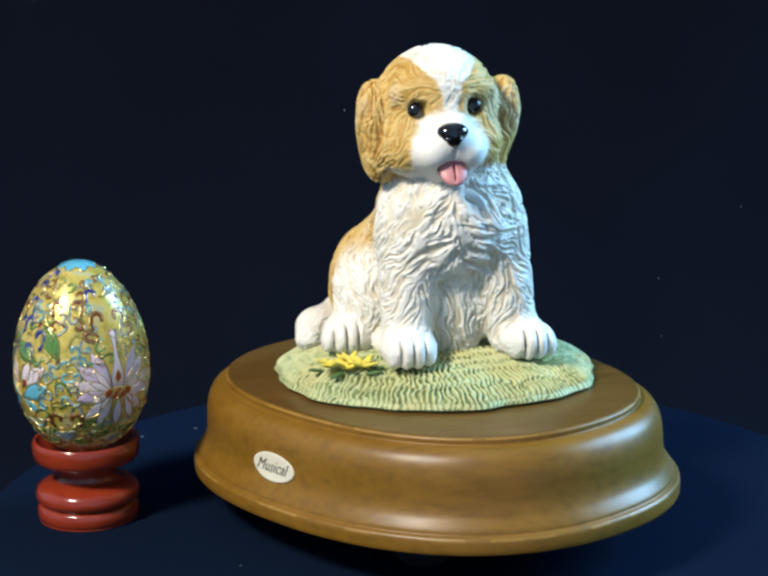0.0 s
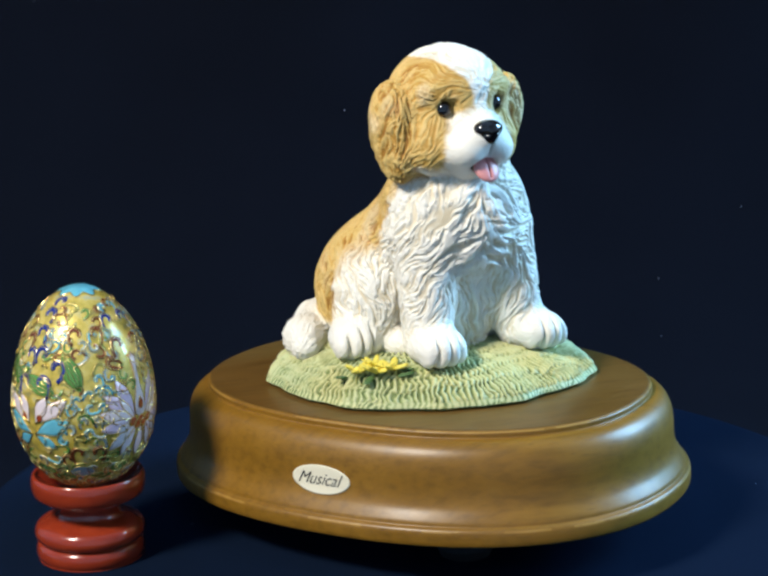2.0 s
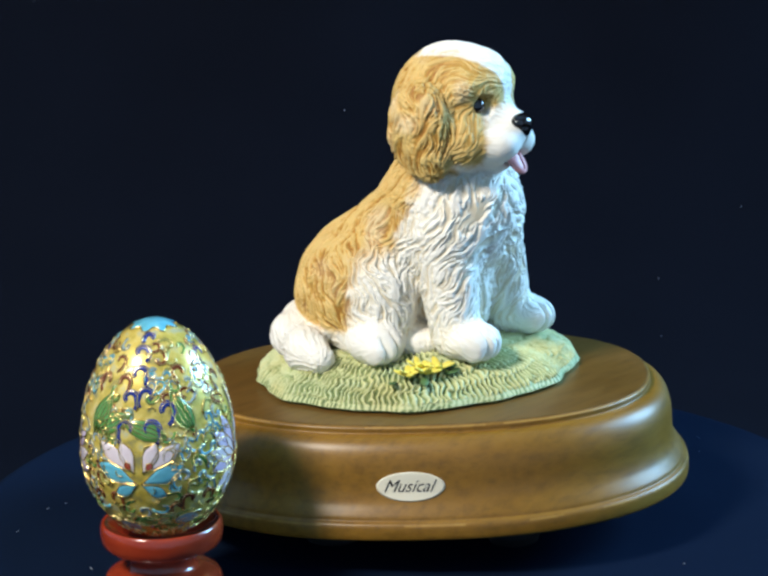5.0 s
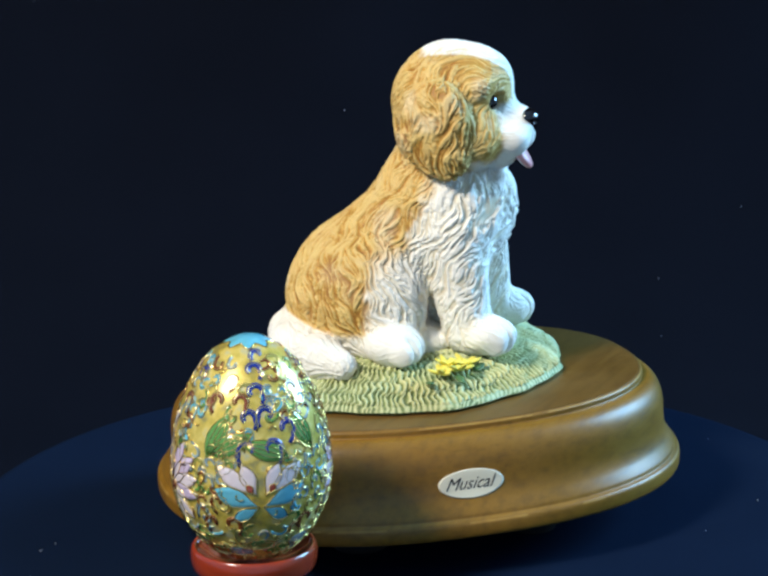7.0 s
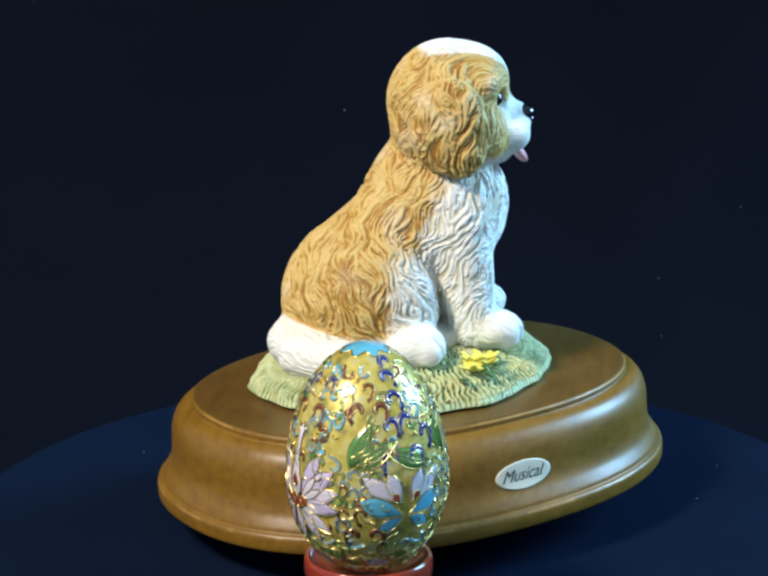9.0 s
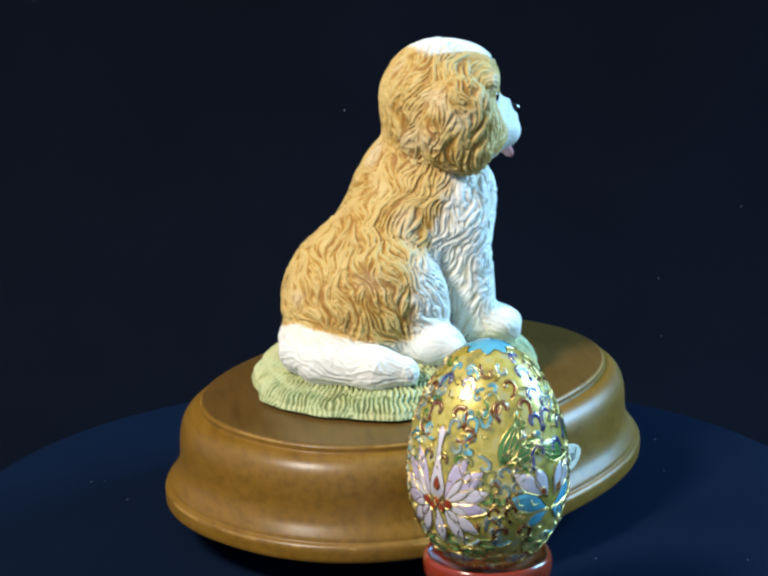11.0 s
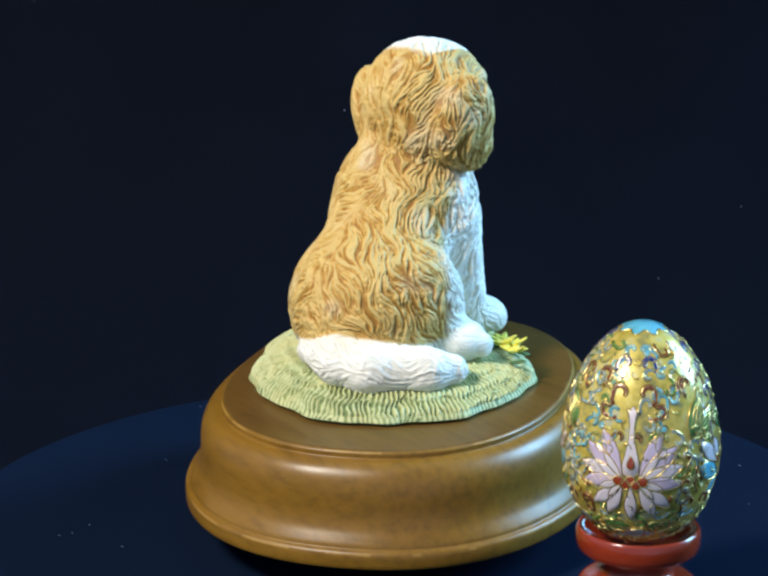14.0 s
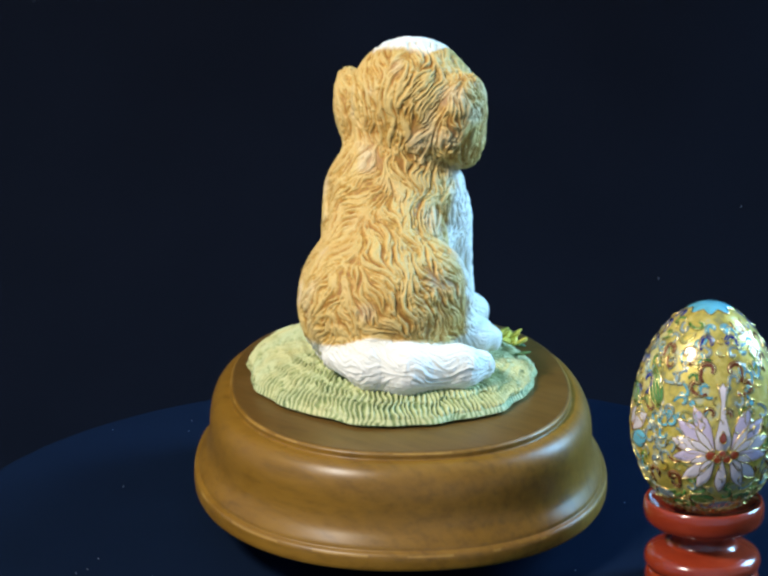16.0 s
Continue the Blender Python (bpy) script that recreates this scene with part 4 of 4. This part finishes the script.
def mound_mesh():
    nr, na = 132, 1500
    rr = np.concatenate([np.linspace(0.30, 0.90, 76), 0.90 + 0.115 * np.sin(np.linspace(0, 1, nr - 76) * math.pi / 2)])
    aa = np.linspace(0, 2 * math.pi, na, endpoint=False)
    R, A = np.meshgrid(rr, aa, indexing="ij")
    wob = 1 + 0.018 * np.sin(3 * A + 0.7) + 0.014 * np.sin(7 * A + 2) + 0.010 * np.sin(13 * A) + 0.006 * np.sin(23 * A + 1)
    x, y = MOUND_A * R * np.cos(A) * wob, MOUND_B * R * np.sin(A) * wob
    c, s = math.cos(MOUND_TURN), math.sin(MOUND_TURN)
    X, Y = MOUND_C[0] + c * x - s * y, MOUND_C[1] + s * x + c * y
    u = np.clip(R / 1.015, 0, 1)
    Zm = 42.1 + 7.6 * (1 - u ** 5.5) ** 0.75 + 2.8 * (1 - u * u)
    v = np.stack([X.ravel(), Y.ravel(), Zm.ravel()], 1)
    idx = np.arange(nr * na).reshape(nr, na)
    f = np.stack([idx[:-1], idx[1:], np.roll(idx[1:], -1, 1), np.roll(idx[:-1], -1, 1)], -1).reshape(-1, 4)
    n = normals_of(v, f)
    if n[:, 2].mean() < 0:
        n, f = -n, f[:, ::-1]
    ctr = np.array((MOUND_C[0], MOUND_C[1], 0))
    # blades: short curved strokes side by side, in rows that overlap like thatch
    rm = R.ravel() * 44 + 2.0 * value_noise(v / 6.0, 81) + 0.9 * value_noise(v / 2.0, 83)
    tier = np.floor(rm / 5.0)
    along = rm / 5.0 - tier
    blades = np.round(2 * math.pi * (tier + 0.5) * 5.0 / 1.55)
    wind = 1.9 * np.sin(2 * math.pi * along + 0.8 * value_noise(v / 7.0, 85)) + 2.6 * value_noise(v / 3.0, 87) + 1.0 * value_noise(v / 1.2, 88) + tier * 2.1
    blade = np.sin(blades * A.ravel() + wind)
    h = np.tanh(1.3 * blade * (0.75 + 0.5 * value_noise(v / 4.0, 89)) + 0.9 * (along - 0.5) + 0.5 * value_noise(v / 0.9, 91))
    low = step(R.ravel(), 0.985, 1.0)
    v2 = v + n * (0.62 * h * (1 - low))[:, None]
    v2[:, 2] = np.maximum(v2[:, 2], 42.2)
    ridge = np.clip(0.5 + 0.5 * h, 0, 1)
    # closing skirt and underside; the skirt ring is coloured dark like the gaps
    k0 = len(v2)
    last = v2[idx[-1]].copy()
    last[:, 2] = 41.07
    last[:, :2] = ctr[:2] + (last[:, :2] - ctr[:2]) * 0.955
    ring = np.arange(na)
    skirt = np.stack([idx[-1], k0 + ring, k0 + np.roll(ring, -1), np.roll(idx[-1], -1)], 1)
    if f is not None and n[:, 2].mean() > 0 and (f[0] != np.array([idx[0, 0], idx[1, 0], idx[1, 1], idx[0, 1]])).any():
        skirt = skirt[:, ::-1]
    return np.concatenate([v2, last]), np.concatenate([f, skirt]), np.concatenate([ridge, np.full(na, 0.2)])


def small_ball(c, r, seg=24, rings=16):
    v, f = [], []
    for i in range(rings + 1):
        a = math.pi * i / rings
        for k in range(seg):
            b = 2 * math.pi * k / seg
            v.append((c[0] + r[0] * math.sin(a) * math.cos(b), c[1] + r[1] * math.sin(a) * math.sin(b), c[2] + r[2] * math.cos(a)))
    for i in range(rings):
        for k in range(seg):
            j = (k + 1) % seg
            f.append((i * seg + k, (i + 1) * seg + k, (i + 1) * seg + j, i * seg + j))
    return np.array(v), np.array(f)


def nose_distance(p):
    d = ellipsoid(p, (3.3, 32.2, 119.4), (4.3, 3.2, 2.5))
    d = blend(d, ellipsoid(p, (3.3, 32.8, 117.4), (2.4, 2.2, 2.4)), 1.4)
    for sx in (-1, 1):
        d = -blend(-d, ellipsoid(p, (3.3 + 2.3 * sx, 35.0, 118.2), (0.9, 1.2, 0.6)), 0.4)
    return d


def tongue_distance(p):
    d = ellipsoid(p, (3.9, 30.4, 108.2), (3.8, 4.4, 1.6), (-52, 0, 0))
    d = blend(d, ellipsoid(p, (3.9, 28.0, 110.2), (3.0, 3.6, 1.4), (-20, 0, 0)), 1.2)
    return -blend(-d, ellipsoid(p, (3.9, 32.9, 109.0), (0.22, 3.0, 3.4), (38, 0, 0)), 0.5)


def figurine():
    c, s = math.cos(FORWARD), math.sin(FORWARD)
    # s axis is f turned a quarter to the puppy's left
    turn = np.array([[-s, c, 0], [c, s, 0], [0, 0, 1]])
    shift = np.array((-BASE_XY[0] * 1000, -BASE_XY[1] * 1000, 0))
    level = np.array(BASE_TILT.to_3x3())
    pieces = []

    def add(v, f, mat, ridge=0.5, tan=0.0, local=True):
        v = np.asarray(v, float)
        if local:
            v = ((v @ turn + np.array((3.4, -1.0, 0.0))) * 0.982 + shift + np.array((0, 0, 0.25))) @ level
        k = len(v)
        pieces.append((v, np.asarray(f), mat, np.broadcast_to(ridge, (k,)), np.broadcast_to(tan, (k,))))

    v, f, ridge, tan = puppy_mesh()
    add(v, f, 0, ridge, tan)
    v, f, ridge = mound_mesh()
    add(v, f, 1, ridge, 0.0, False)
    for e in ((-4.7, 22.6, 124.2), (11.5, 22.6, 124.9)):
        add(*small_ball(tuple(a + b for a, b in zip(e, FACE)), (2.3, 2.2, 2.35)), 2)
    v, f = surface(nose_distance, (-2, 26, 112), (10, 38, 125), 0.3)
    add(v + np.array(FACE), f, 2)
    v, f = surface(tongue_distance, (-1, 20, 98), (10, 38, 114), 0.35)
    add(v + np.array(FACE), f, 3)
    # yellow flowers with leaves in the grass
    rng = random.Random(3)
    for fs, ff, fz, size in ((-29.8, 13.2, 50.8, 1.0), (-26.0, 16.8, 51.0, 1.15), (-24.6, 13.8, 51.8, 0.9), (-21.4, 18.2, 51.6, 1.1)):
        for k in range(6):
            a = 2 * math.pi * k / 6 + rng.random() * 0.5
            v, f = small_ball((0, 0, 0), (2.2 * size, 1.0 * size, 0.55), 12, 8)
            ca, sa, up = math.cos(a), math.sin(a), rng.uniform(0.25, 0.7)
            v = np.stack([fs + ca * (v[:, 0] + 2.0 * size) - sa * v[:, 1], ff + sa * (v[:, 0] + 2.0 * size) + ca * v[:, 1], fz + v[:, 2] + up * (v[:, 0] + 1.6 * size)], 1)
            add(v, f, 4)
        add(*small_ball((fs, ff, fz + 0.6), (1.1, 1.1, 1.0), 12, 8), 4)
    for fs, ff, fz, a in ((-19.0, 21.5, 50.4, 0.4), (-17.5, 19.0, 51.0, 1.2), (-33.5, 10.5, 49.0, 2.8), (-29.0, 18.0, 49.4, -0.6), (-23.0, 13.0, 51.4, 1.9)):
        v, f = small_ball((0, 0, 0), (2.6, 1.2, 0.5), 14, 8)
        ca, sa = math.cos(a), math.sin(a)
        add(np.stack([fs + ca * v[:, 0] - sa * v[:, 1], ff + sa * v[:, 0] + ca * v[:, 1], fz + v[:, 2] + 0.2 * v[:, 0]], 1), f, 5)
    V, F, mats, at = [], [], [], 0
    for v, f, m, _, _ in pieces:
        V.append(v)
        F.append(f + at)
        mats.append(np.full(len(f), m))
        at += len(v)
    V, F, mats = np.concatenate(V) * MM, np.concatenate(F), np.concatenate(mats)
    me = bpy.data.meshes.new("dog_figurine")
    me.vertices.add(len(V))
    me.vertices.foreach_set("co", V.astype(np.float32).ravel())
    me.loops.add(F.size)
    me.loops.foreach_set("vertex_index", F.astype(np.int32).ravel())
    me.polygons.add(len(F))
    me.polygons.foreach_set("loop_start", np.arange(0, F.size, 4, dtype=np.int32))
    me.polygons.foreach_set("material_index", mats.astype(np.int32))
    me.polygons.foreach_set("use_smooth", np.ones(len(F), bool))
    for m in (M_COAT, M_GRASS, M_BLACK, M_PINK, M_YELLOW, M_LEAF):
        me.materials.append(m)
    me.update(calc_edges=True)
    me.validate()
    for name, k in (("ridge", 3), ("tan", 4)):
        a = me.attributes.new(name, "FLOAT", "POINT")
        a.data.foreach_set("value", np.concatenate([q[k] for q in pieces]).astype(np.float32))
    ob = new("dog_figurine", me)
    ob.matrix_basis = BASE_POSE
    return tagged(ob, "tan and white painted resin spaniel puppy sitting on grass", "figurine")


DOG = figurine()


# ---- motion: all that stands on the turntable turns with it about the upright axis ----
def angle(t):
    return 94.489 * (t / 10) - 3.675 * (t / 10) ** 2


def motions():
    times = [0.5 * k for k in range(33)]
    for ob in (TURNTABLE, BASE, DOG, STAND, EGG):
        rest = ob.matrix_basis.copy()
        walk(ob, [(t, pose(0, 0, 0, 0, 0, angle(t)) @ rest) for t in times])


motions()
